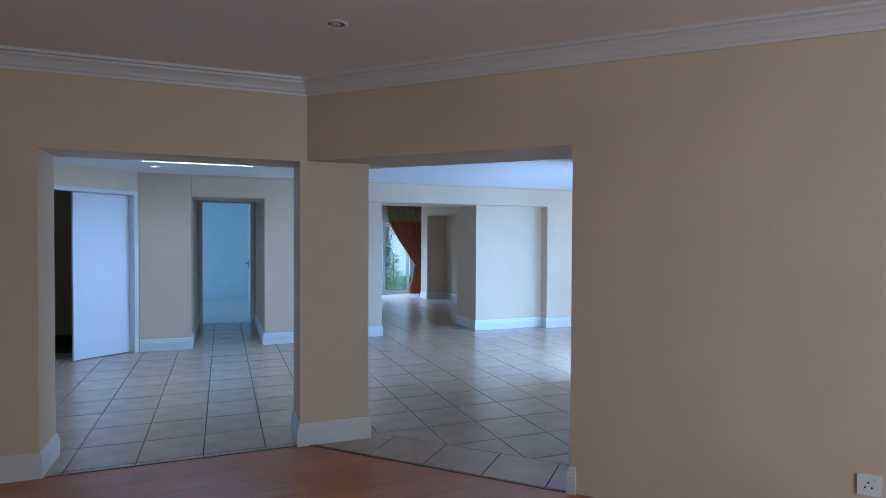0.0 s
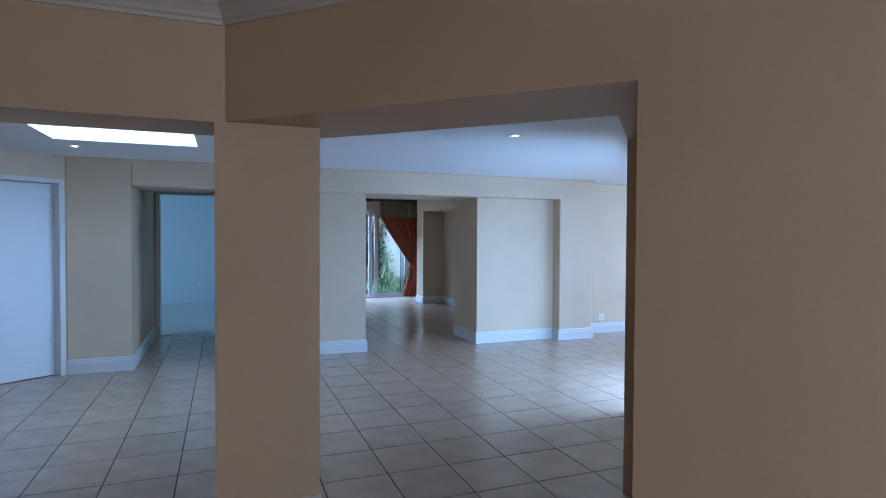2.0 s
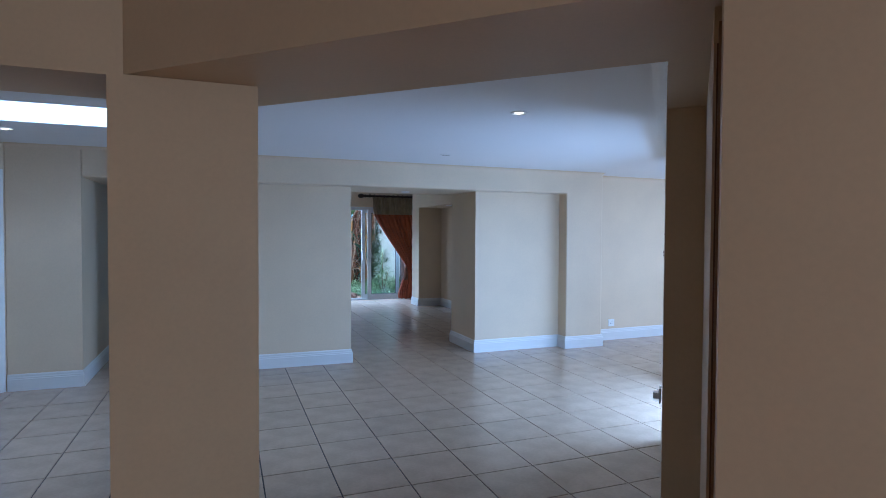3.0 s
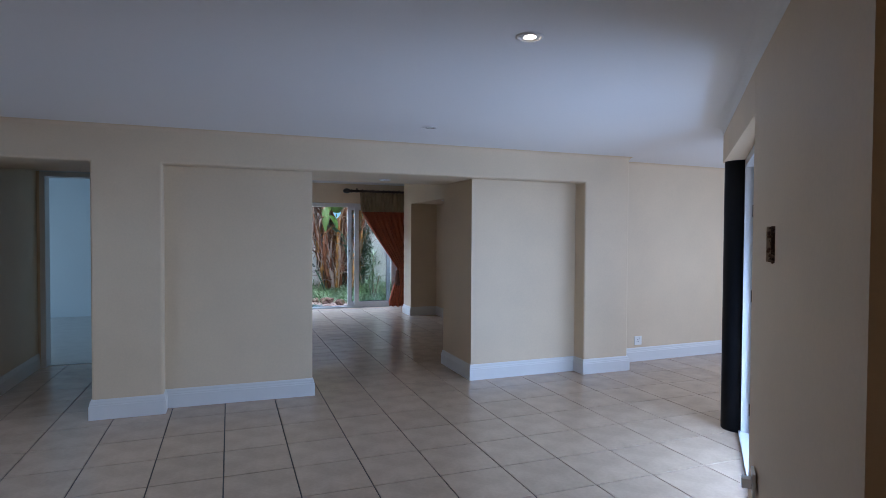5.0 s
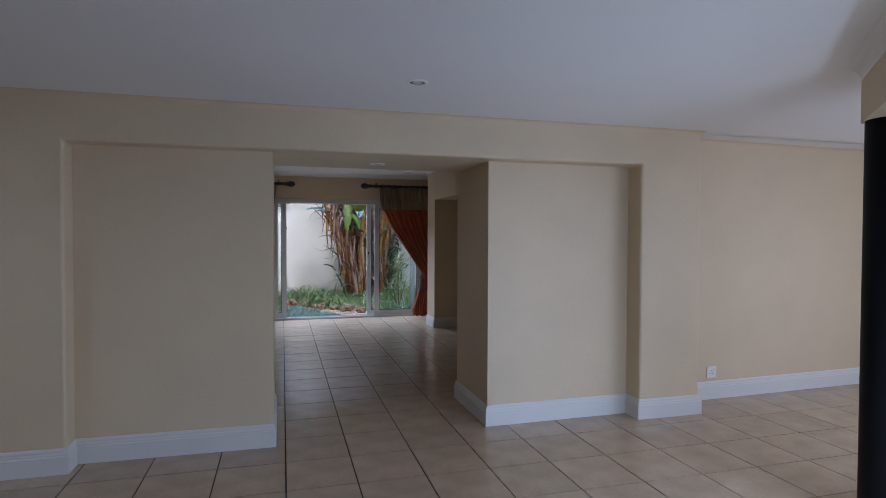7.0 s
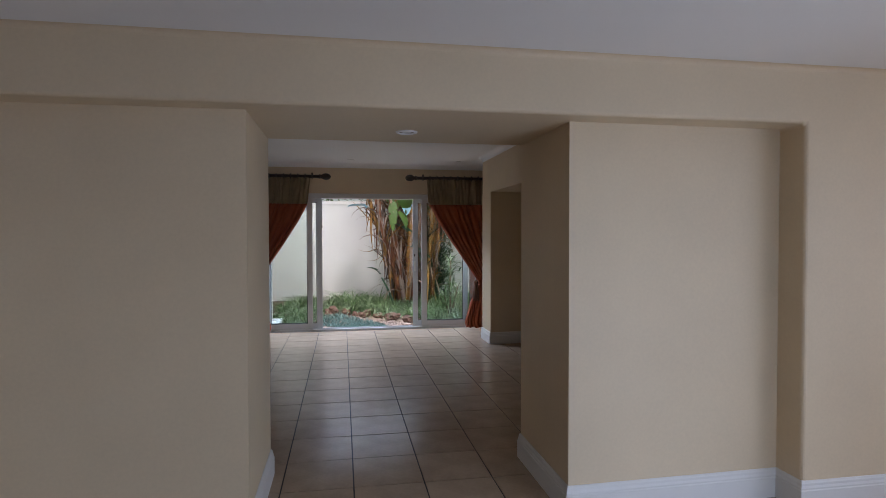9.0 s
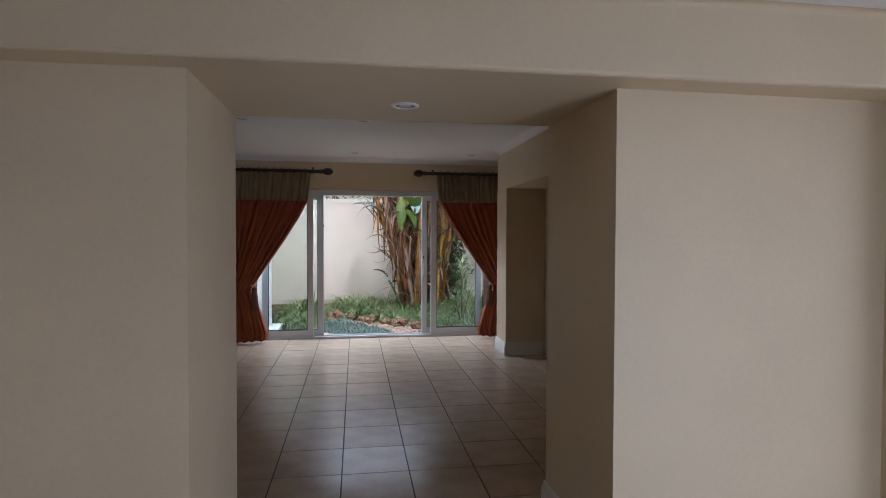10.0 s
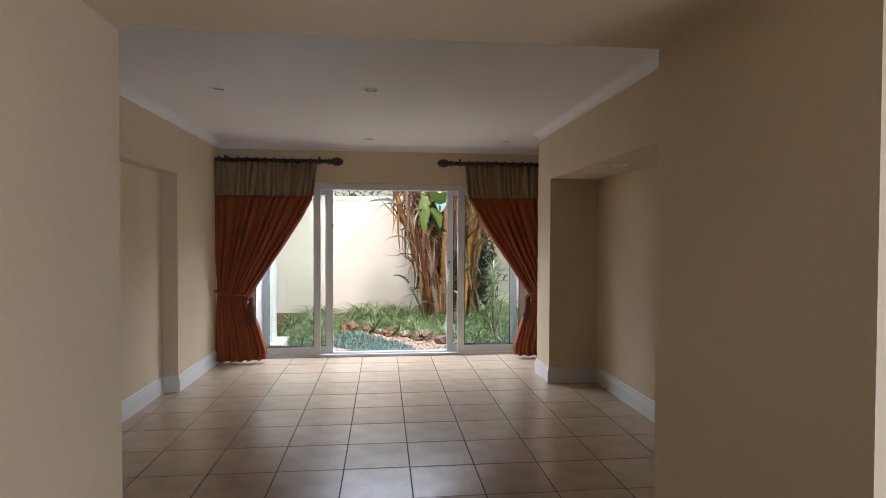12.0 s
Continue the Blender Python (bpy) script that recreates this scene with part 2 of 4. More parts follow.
def terrace_wall():
    """The wall between the angled opening and the terrace door, with a hole cut for a wall box."""
    bm = bmesh.new()
    u = lambda v: 1.80 - (v - 1.0) * 0.0493
    h0, h1, z0, z1 = 2.48, 2.69, 1.41, 1.555
    for v0, v1, a, b in ((1.38, h0, 0, TOP), (h1, 3.10, 0, TOP), (h0, h1, 0, z0), (h0, h1, z1, TOP)):
        prism(bm, [dg(u(v0), v0), dg(2.0, v0), dg(2.0, v1), dg(u(v1), v1)], a, b)
    structure("wall_terrace", bm, PAINT)
    m = DIAG @ Matrix.Translation((u((h0 + h1) / 2), (h0 + h1) / 2, (z0 + z1) / 2))
    bx = empty("wall_box", m, "empty rusty metal switch box sunk in the wall", "switch box")
    bm = bmesh.new()
    w, h, d = 0.104, 0.072, 0.05
    for c in ((0.012, d, -w, -w + 0.003, -h, h), (0.012, d, w - 0.003, w, -h, h), (0.012, d, -w, w, -h, -h + 0.003), (0.012, d, -w, w, h - 0.003, h), (d - 0.003, d, -w, w, -h, h)):
        box(bm, *c)
    part("metal_box", bm, RUST, bx)
    part("crumbled_edge", crumbs(w, h), RUBBLE, bx, "crumbled brick and plaster rim")["kind"] = "stuff"
    for k in (-1, 1):
        part("lug", rounded(0.014, 0.017, -0.008, 0.008, k * 0.052 - 0.006, k * 0.052 + 0.006, 0.001, 1), RUST, bx)


def crumbs(w, h):
    bm = bmesh.new()
    rnd = random.Random(5)
    for i in range(46):
        a = rnd.random()
        y, z = ((rnd.choice((-1, 1)) * (w - 0.002), (2 * a - 1) * h) if i % 3 else ((2 * a - 1) * w, rnd.choice((-1, 1)) * (h - 0.003)))
        bmesh.ops.create_icosphere(bm, subdivisions=1, radius=rnd.uniform(0.003, 0.008), matrix=Matrix.Translation((rnd.uniform(0.0, 0.02), y, z)) @ Matrix.Rotation(rnd.random() * 6, 4, "X"))
    return bm


structure("wall_terrace_header", prism(bmesh.new(), [dg(1.696, 3.10), dg(1.998, 3.10), dg(1.998, 5.06), dg(1.62, 5.06)], 2.10, TOP), PAINT, r=EDGE)
# beyond the column the room opens to the east
structure("wall_east_side", prism(bmesh.new(), [dg(1.86, 5.06), (5.75, 5.92), (6.0, 5.92), (6.0, 5.67), dg(2.15, 4.96)], 0, TOP), PAINT)
structure("wall_east_sill", box(bmesh.new(), 6.0, 8.6, 5.67, 5.92, 0, 0.2), PAINT)
structure("wall_east_lintel", box(bmesh.new(), 6.0, 8.6, 5.67, 5.92, 2.10, TOP), PAINT)
structure("wall_east_end", box(bmesh.new(), 8.6, 8.85, 5.67, 8.7, 0, TOP), PAINT)

# north side of the tiled hall
YR, YB = 8.08, 8.90
structure("wall_door_side", prism(bmesh.new(), [(-1.112, 7.945), (-0.484, 7.9372), (-0.484, 10.2), (-0.7, 10.2), (-0.7, 8.25), (-1.23, 8.10)], 0, TOP), PAINT, r=EDGE)


def north_face(x):
    """The front of the beam and pilasters, slightly out of square with the hall."""
    return 7.932 - (x - 0.445) * 0.004


def north_wall():
    outline = [(-0.484, 2.095), (0.48, 2.095), (0.48, 0), (1.005, 0), (1.005, 2.097), (5.157, 2.097), (5.157, 0), (5.735, 0), (5.735, TOP), (-0.484, TOP)]
    bm = bmesh.new()
    front = [bm.verts.new((x, north_face(x), z)) for x, z in outline]
    back = [bm.verts.new((x, YB, z)) for x, z in outline]
    n = len(outline)
    bm.faces.new(front), bm.faces.new(back[::-1])
    for i in range(n):
        bm.faces.new((front[i], back[i], back[(i + 1) % n], front[(i + 1) % n]))
    bmesh.ops.recalc_face_normals(bm, faces=bm.faces[:])
    structure("wall_hall_north", bm, PAINT, r=EDGE)


north_wall()
structure("wall_recess_west", prism(bmesh.new(), [(0.99, 8.092), (2.257, 8.068), (2.257, YB), (0.99, YB)], 0, 2.097), PAINT, r=EDGE)
structure("wall_recess_east", prism(bmesh.new(), [(3.885, YR), (5.17, 8.10), (5.17, YB), (3.885, YB)], 0, 2.097), PAINT, r=EDGE)
structure("wall_hall_northeast", prism(bmesh.new(), [(5.72, 8.24), (8.7, 8.35), (8.7, 8.75), (5.72, 8.6)], 0, TOP), PAINT)
structure("wall_corridor_east", box(bmesh.new(), 0.48, 0.62, YB, 10.2, 0, TOP), PAINT)
# angled wall with the panel door
DOORM = Matrix.Translation((-1.118, 7.955, 0)) @ Matrix.Rotation(radians(180 + 43), 4, "Z")


def rot_wall(name, x0, x1, y0, y1, z0, z1, mat=PAINT):
    bm = box(bmesh.new(), x0, x1, y0, y1, z0, z1)
    bm.transform(DOORM)
    return structure(name, bm, mat)


rot_wall("wall_angled_right", -0.04, 0.02, -0.16, 0.0, 0, TOP)
rot_wall("wall_angled_header", 0.02, 1.35, -0.16, 0.0, 2.14, TOP)
rot_wall("wall_angled_left", 1.35, 1.6, -0.16, 0.0, 0, TOP)
structure("wall_hall_west", box(bmesh.new(), -2.55, -2.25, 4.1, 7.0, 0, TOP), PAINT)
# dark room behind the panel door
structure("wall_store_west", box(bmesh.new(), -3.6, -3.4, 6.4, 10.0, 0, TOP), PAINT)
structure("wall_store_north", box(bmesh.new(), -3.5, -0.65, 9.8, 10.0, 0, TOP), PAINT)
structure("wall_store_south", box(bmesh.new(), -3.5, -2.2, 6.6, 6.9, 0, TOP), PAINT)

# bedroom at the end of the corridor
structure("wall_bedroom_south_w", box(bmesh.new(), -3.4, -0.455, 10.2, 10.36, 0, TOP), PAINT)
structure("wall_bedroom_south_e", box(bmesh.new(), 0.45, 0.64, 10.2, 10.36, 0, TOP), PAINT)
structure("wall_bedroom_lintel", box(bmesh.new(), -0.455, 0.45, 10.2, 10.36, 2.195, TOP), BEDPAINT)
structure("wall_bedroom_north", box(bmesh.new(), -3.4, 0.95, 14.6, 14.8, 0, TOP), BEDPAINT)
structure("wall_bedroom_east", box(bmesh.new(), 0.62, 0.86, 10.2, 14.7, 0, TOP), BEDPAINT)
structure("wall_bedroom_west_a", box(bmesh.new(), -3.6, -3.4, 10.0, 11.0, 0, TOP), BEDPAINT)
structure("wall_bedroom_west_b", box(bmesh.new(), -3.6, -3.4, 13.6, 14.8, 0, TOP), BEDPAINT)
structure("wall_bedroom_west_sill", box(bmesh.new(), -3.6, -3.4, 11.0, 13.6, 0, 0.4), BEDPAINT)
structure("wall_bedroom_west_top", box(bmesh.new(), -3.6, -3.4, 11.0, 13.6, 2.1, TOP), BEDPAINT)

# dining room with the sliding door
SY = 14.28
structure("wall_c_west_south", box(bmesh.new(), 0.68, 0.912, YB - 0.1, 12.87, 0, 2.10), PAINT)
structure("wall_c_west_north", box(bmesh.new(), 0.68, 1.055, 12.855, SY + 0.25, 0, 2.10), PAINT, r=EDGE)
structure("wall_c_west_top", box(bmesh.new(), 0.68, 1.053, YB - 0.05, SY + 0.25, 2.10, TOP), PAINT, r=0.006)
structure("wall_c_pier_east", box(bmesh.new(), 4.717, 5.40, 12.846, 13.31, 0, 2.10), PAINT, r=EDGE)
structure("wall_c_east", box(bmesh.new(), 5.225, 5.41, YB, SY + 0.25, 0, TOP), PAINT)
structure("wall_c_east_beam", box(bmesh.new(), 4.719, 5.40, YB, 13.308, 2.10, TOP), PAINT, r=0.006)
structure("wall_c_north_head", box(bmesh.new(), 1.04, 5.25, SY, SY + 0.25, 2.165, TOP), PAINT, r=EDGE)
structure("wall_c_north_w", box(bmesh.new(), 1.04, 1.30, SY, SY + 0.25, 0, 2.165), PAINT)
structure("wall_c_north_e", box(bmesh.new(), 4.92, 5.25, SY, SY + 0.25, 0, 2.165), PAINT)

# first room, behind the viewer
structure("wall_a_west", box(bmesh.new(), -4.4, -4.2, -4.2, 4.14, 0, TOP), PAINT)
structure("wall_a_south_w", box(bmesh.new(), -4.4, 1.9, -4.4, -4.2, 0, TOP), PAINT)
structure("wall_a_south_sill", box(bmesh.new(), 1.9, 5.3, -4.4, -4.2, 0, 0.8), PAINT)
structure("wall_a_south_top", box(bmesh.new(), 1.9, 5.3, -4.4, -4.2, 2.2, TOP), PAINT)
structure("wall_a_south_e", box(bmesh.new(), 5.3, 6.2, -4.4, -4.2, 0, TOP), PAINT)
structure("wall_a_east", box(bmesh.new(), 5.6, 5.8, -4.4, -0.9, 0, TOP), PAINT)

# ---- ceilings ----
structure("ceiling_a", prism(bmesh.new(), [(-4.3, -4.3), (5.7, -4.3), dg(7.4, 0.1), dg(0.0, 0.1), (0.525, 3.78), (-4.3, 3.78)], CA, CA + 0.1), CEIL)


def ceiling_with_hole(name, outer, hole, z, thick):
    x0, x1, y0, y1 = outer
    a0, a1, b0, b1 = hole
    bm = bmesh.new()
    xs, ys = [x0, a0, a1, x1], [y0, b0, b1, y1]
    vs = {(i, j, k): bm.verts.new((xs[i], ys[j], z + k * thick)) for i in range(4) for j in range(4) for k in (0, 1)}
    for i in range(3):
        for j in range(3):
            if (i, j) != (1, 1):
                for k in (0, 1):
                    bm.faces.new((vs[i, j, k], vs[i + 1, j, k], vs[i + 1, j + 1, k], vs[i, j + 1, k]))
    for (i, j), (p, q) in (((1, 1), (2, 1)), ((2, 1), (2, 2)), ((2, 2), (1, 2)), ((1, 2), (1, 1))):
        bm.faces.new((vs[i, j, 0], vs[p, q, 0], vs[p, q, 1], vs[i, j, 1]))
    return structure(name, bm, CEIL)


structure("ceiling_hall_angled", prism(bmesh.new(), [(0.62, 3.955), dg(0.08, 0.2), dg(2.3, 0.2), (3.97, 3.955)], CB, CB + 0.3), CEIL)
ceiling_with_hole("ceiling_hall", (-3.6, 8.8, 3.955, 8.02), (-0.92, 0.265, 5.855, 6.655), CB, 0.35)
structure("ceiling_hall_northeast", box(bmesh.new(), 5.7, 8.8, 8.0, 8.5, CB, CB + 0.3), CEIL)
structure("ceiling_corridor", box(bmesh.new(), -0.6, 0.5, 8.2, 10.25, 2.21, 2.3), CEIL)
structure("ceiling_store", box(bmesh.new(), -3.6, -0.6, 7.9, 10.0, CB, CB + 0.1), CEIL)
structure("ceiling_bedroom", box(bmesh.new(), -3.5, 0.8, 10.3, 14.7, 2.55, 2.65), CEIL)
structure("ceiling_c", box(bmesh.new(), 0.9, 5.3, YB - 0.05, SY + 0.1, CC, CC + 0.1), CEIL)

# ---- floors ----
structure("floor_slab", box(bmesh.new(), -4.4, 8.9, -4.4, SY + 0.2, -0.25, -0.006), GROUT)

terrace_wall()


# ---- profiles swept along walls ----
def sweep(name, pts, profile, side, mat, z=0.0, label=""):
    """A moulding along a plan line. profile: (out, up) pairs; side: +1 if the room is to the left of the line's direction."""
    bm = bmesh.new()
    P = [Vector(p) for p in pts]
    normals = []
    for a, b in zip(P, P[1:]):
        d = (b - a).normalized()
        normals.append(Vector((-d.y, d.x)) * side)
    rows = []
    for i, p in enumerate(P):
        n0, n1 = normals[max(i - 1, 0)], normals[min(i, len(normals) - 1)]
        m = (n0 + n1) / max(1 + n0.dot(n1), 0.2)
        rows.append([bm.verts.new((p.x + m.x * o, p.y + m.y * o, z + h)) for o, h in profile])
    for a, b in zip(rows, rows[1:]):
        for j in range(len(profile)):
            k = (j + 1) % len(profile)
            bm.faces.new((a[j], b[j], b[k], a[k]))
    bm.faces.new(rows[0][::-1]), bm.faces.new(rows[-1])
    return structure(name, bm, mat, label)


SKIRT = [(-0.004, 0.0), (0.020, 0.0), (0.020, 0.112), (0.016, 0.118), (0.0165, 0.126), (0.012, 0.138), (0.011, 0.150), (0.005, 0.162), (-0.004, 0.164)]
CROWN = [(-0.004, 0.0), (0.012, 0.0), (0.014, -0.0), (0.016, 0.018), (0.028, 0.026), (0.036, 0.044), (0.058, 0.070), (0.078, 0.082), (0.082, 0.094), (0.104, 0.098), (0.108, 0.118), (-0.004, 0.118)]
SMALL_COVE = [(-0.004, 0.0)] + [(0.035 - 0.035 * math.cos(a), 0.035 * math.sin(a)) for a in (math.pi / 2 * i / 5 for i in range(6))] + [(-0.004, 0.039)]
COVE = [(-0.004, 0.0)] + [(0.075 - 0.075 * math.cos(a), 0.075 * math.sin(a)) for a in (math.pi / 2 * i / 6 for i in range(7))] + [(-0.004, 0.079)]
SKIRTS = (
    ([(-4.2, 3.70), (-1.178, 3.70), (-1.178, 4.09), (-2.25, 4.09)], -1),
    ([(0.455, 4.09), (0.455, 3.69), (0.972, 3.69), (0.972, 4.09), (0.455, 4.09)], -1),
    ([dg(2.0, 0), dg(1.962, 0), dg(1.962, 0.14)], 1),
    ([(-1.112, 7.945), (-0.484, 7.9372), (-0.484, 10.2)], -1),
    ([(0.48, 10.2), (0.48, 7.932), (1.005, 7.930), (1.005, 8.092), (2.257, 8.068), (2.257, 8.90), (0.912, 8.90), (0.912, 12.855), (1.055, 12.855), (1.055, 14.28), (1.30, 14.28)], -1),
    ([(4.92, 14.28), (5.225, 14.28), (5.225, 13.31), (4.717, 13.31), (4.717, 12.846), (5.225, 12.846), (5.225, 8.90), (3.885, 8.90), (3.885, 8.08), (5.157, 8.0998), (5.157, 7.913), (5.735, 7.911), (5.735, 8.2405), (8.6, 8.3463)], -1),
)
for pts, side in SKIRTS:
    sweep("baseboard", pts, SKIRT, side, TRIM)
sweep("crown_moulding", [(-4.2, 3.70), (0.505, 3.704), dg(7.4, 0)], CROWN, -1, TRIM, CA - 0.116)
sweep("cornice", [(-1.112, 7.945), (-0.484, 7.936), (5.735, 7.911), (5.735, 8.2405), (8.6, 8.3463)], SMALL_COVE, -1, PAINT, CB - 0.0355)
sweep("cornice", [dg(1.82, 0.60), dg(1.696, 3.10), dg(1.618, 5.06), dg(2.1, 5.06)], COVE, 1, CEIL, CB - 0.0755)
sweep("cornice", [(1.053, 8.90), (1.053, 14.28), (5.225, 14.28), (5.225, 13.308), (4.719, 13.308), (4.719, 8.90)], COVE, -1, CEIL, CC - 0.0755)

# first room's floor, with planks lying along the far wall
def laminate_floor():
    base = [(-4.25, -4.2), (6, -4.2), (6, 3.685), (-4.25, 3.685)]
    bm = bmesh.new()
    slab(bm, clip(base, (-S2, -S2), -4.20 * S2), -0.009, 0.001, 0.02)
    floor = structure("floor_laminate", bm, LAMINATE)
    rnd = random.Random(3)
    y = -4.2
    while y < 3.69:
        x = -4.3 - rnd.random()
        while x < 6:
            x1 = x + 1.29
            ring = [(x, y), (x1, y), (x1, min(y + 0.194, 3.69)), (x, min(y + 0.194, 3.69))]
            ring = clip(clip(ring, (-S2, -S2), -4.205 * S2), (1, 0), -4.25)
            if len(ring) > 2:
                bm = bmesh.new()
                slab(bm, ring, 0.0, 0.0004, 0.008)
                part("plank", bm, LAMINATE, floor)
            x = x1 + 0.0006
        y += 0.1946
    return floor


def clip(ring, n, d):
    """The part of a convex ring where n . p >= d."""
    out = []
    for i, p in enumerate(ring):
        q = ring[(i + 1) % len(ring)]
        a, b = p[0] * n[0] + p[1] * n[1] - d, q[0] * n[0] + q[1] * n[1] - d
        if a >= 0:
            out.append(p)
        if a * b < 0:
            t = a / (a - b)
            out.append((p[0] + t * (q[0] - p[0]), p[1] + t * (q[1] - p[1])))
    return out


def slab(bm, ring, z, inset, depth):
    """A convex piece with eased upper edges."""
    c = Vector((sum(p[0] for p in ring) / len(ring), sum(p[1] for p in ring) / len(ring)))
    low = [bm.verts.new((*p, z - depth)) for p in ring]
    mid = [bm.verts.new((*p, z - inset)) for p in ring]
    top = [bm.verts.new((*(Vector(p) + (c - Vector(p)).normalized() * inset * 1.4), z)) for p in ring]
    n = len(ring)
    for i in range(n):
        j = (i + 1) % n
        bm.faces.new((low[i], low[j], mid[j], mid[i]))
        bm.faces.new((mid[i], mid[j], top[j], top[i]))
    bm.faces.new(top)


laminate_floor()
structure("floor_carpet", box(bmesh.new(), -3.45, 0.7, 10.28, 14.65, -0.02, 0.004), CARPET)
# brown strips where laminate meets tile
structure("threshold_strip", prism(bmesh.new(), [(-1.14, 3.685), (0.48, 3.685), (0.48, 3.705), (-1.14, 3.705)], -0.01, 0.004), DARKWOOD, r=0.002)
structure("threshold_strip_angled", prism(bmesh.new(), [dg(0.03, -0.012), dg(1.97, -0.012), dg(1.97, 0.014), dg(0.03, 0.014)], -0.01, 0.004), DARKWOOD, r=0.002)
# remains of a removed door frame in the angled opening
structure("door_frame_remnant", prism(bmesh.new(), [dg(1.956, 0.132), dg(2.01, 0.132), dg(2.01, 0.167), dg(1.956, 0.167)], 0, 2.07), RAWWOOD, r=0.003)
structure("door_frame_slot", prism(bmesh.new(), [dg(1.952, 0.144), dg(1.959, 0.144), dg(1.959, 0.151), dg(1.952, 0.151)], 0.02, 2.02), DARKWOOD)


# ---- doors ----
def panel_door():
    """Boarded door in the angled wall, standing ajar."""
    frame_ = empty("door_1", DOORM, "white boarded door standing slightly ajar in its frame", "door")
    frame_["kind"] = "structure"
    for x0, x1 in ((0.02, 0.075), (1.295, 1.35)):
        part("jamb", rounded(x0, x1, -0.165, 0.012, 0, 2.14, 0.004), TRIM, frame_)
    part("head", rounded(0.075, 1.295, -0.165, 0.012, 2.095, 2.14, 0.004), TRIM, frame_)
    leaf = part("leaf", rounded(0.0, 0.695, -0.036, -0.004, 0.008, 2.09, 0.002, 1), DOORP, frame_)
    leaf.matrix_local = Matrix.Translation((0.077, -0.096, 0)) @ Matrix.Rotation(radians(-6), 4, "Z")
    z = 0.010
    while z < 2.05:
        h = min(0.1715, 2.086 - z)
        part("board", rounded(0.002, 0.693, -0.0045, 0.004, z, z + h - 0.005, 0.002, 1), DOORP, leaf)
        z += 0.1735
    for z in (0.25, 1.03, 1.8):
        part("hinge", lathe(bmesh.new(), [(0.007, z), (0.007, z + 0.1)], 10, Matrix.Translation((-0.004, 0.006, 0))), CHROME, leaf, "steel hinge")


def bedroom_door():
    m = Matrix.Translation((0.45, 10.2, 0))
    fr = empty("door_2", m, "white door opened inwards into the pale bedroom", "door")
    fr["kind"] = "structure"
    for x0, x1 in ((-0.905, -0.855), (-0.05, 0.0)):
        part("jamb", rounded(x0, x1, -0.012, 0.165, 0, 2.195, 0.004), TRIM, fr)
    part("head", rounded(-0.855, -0.05, -0.012, 0.165, 2.15, 2.195, 0.004), TRIM, fr)
    leaf = part("leaf", rounded(-0.058, -0.018, 0.12, 0.88, 0.012, 2.145, 0.002, 1), DOORP, fr)
    h = part("handle", rounded(-0.115, -0.10, 0.70, 0.82, 1.035, 1.05, 0.005), IRON, leaf, "dark metal lever handle")
    part("rose", rounded(-0.066, -0.058, 0.795, 0.84, 0.94, 1.09, 0.003), IRON, h)
    part("neck", rounded(-0.112, -0.06, 0.81, 0.826, 1.034, 1.05, 0.005), IRON, h)
    for z in (0.3, 1.7):
        part("hinge", lathe(bmesh.new(), [(0.008, z), (0.008, z + 0.1)], 10, Matrix.Translation((-0.052, 0.115, 0))), CHROME, leaf)


def terrace_door():
    m = DIAG @ Matrix.Translation((1.80, 0, 0))
    fr = empty("terrace_door", m, "white door frame with a black outward-opening door leaf", "door")
    for v0, v1 in ((3.115, 3.17), (4.84, 4.905)):
        part("post", rounded(-0.035, 0.024, v0, v1, 0.0, 2.095, 0.004), ALU, fr)
    part("head_rail", rounded(-0.035, 0.075, 3.17, 4.84, 2.04, 2.095, 0.004), ALU, fr)
    part("sill", rounded(-0.05, 0.11, 3.115, 4.905, 0.002, 0.024, 0.004), ALU, fr, "white threshold sill")
    leaf = part("leaf", rounded(0.03, 0.88, 4.795, 4.835, 0.03, 2.03, 0.003, 1), BLACK, fr, "black door leaf folded outwards")
    for v in (0.04, 0.82):
        part("stile", rounded(v, v + 0.05, 4.786, 4.796, 0.04, 2.015, 0.003), BLACK, leaf)
    for z in (0.06, 1.0, 1.955):
        part("rail", rounded(0.09, 0.82, 4.786, 4.796, z, z + 0.05, 0.003), BLACK, leaf)
    for z in (0.16, 1.02, 1.66):
        part("hinge", lathe(bmesh.new(), [(0.010, z), (0.010, z + 0.09)], 10, Matrix.Translation((0.026, 4.826, 0))), IRON, fr, "dark steel hinge")


panel_door()
bedroom_door()
terrace_door()
column = empty("column", Matrix.Translation((*dg(1.75, 5.0), 0)), "round black-painted column beside the terrace door", "column")
part("shaft", lathe(bmesh.new(), [(0.116, 0.0), (0.12, 0.006), (0.12, 2.101)], 40), BLACK, column, smooth=True)


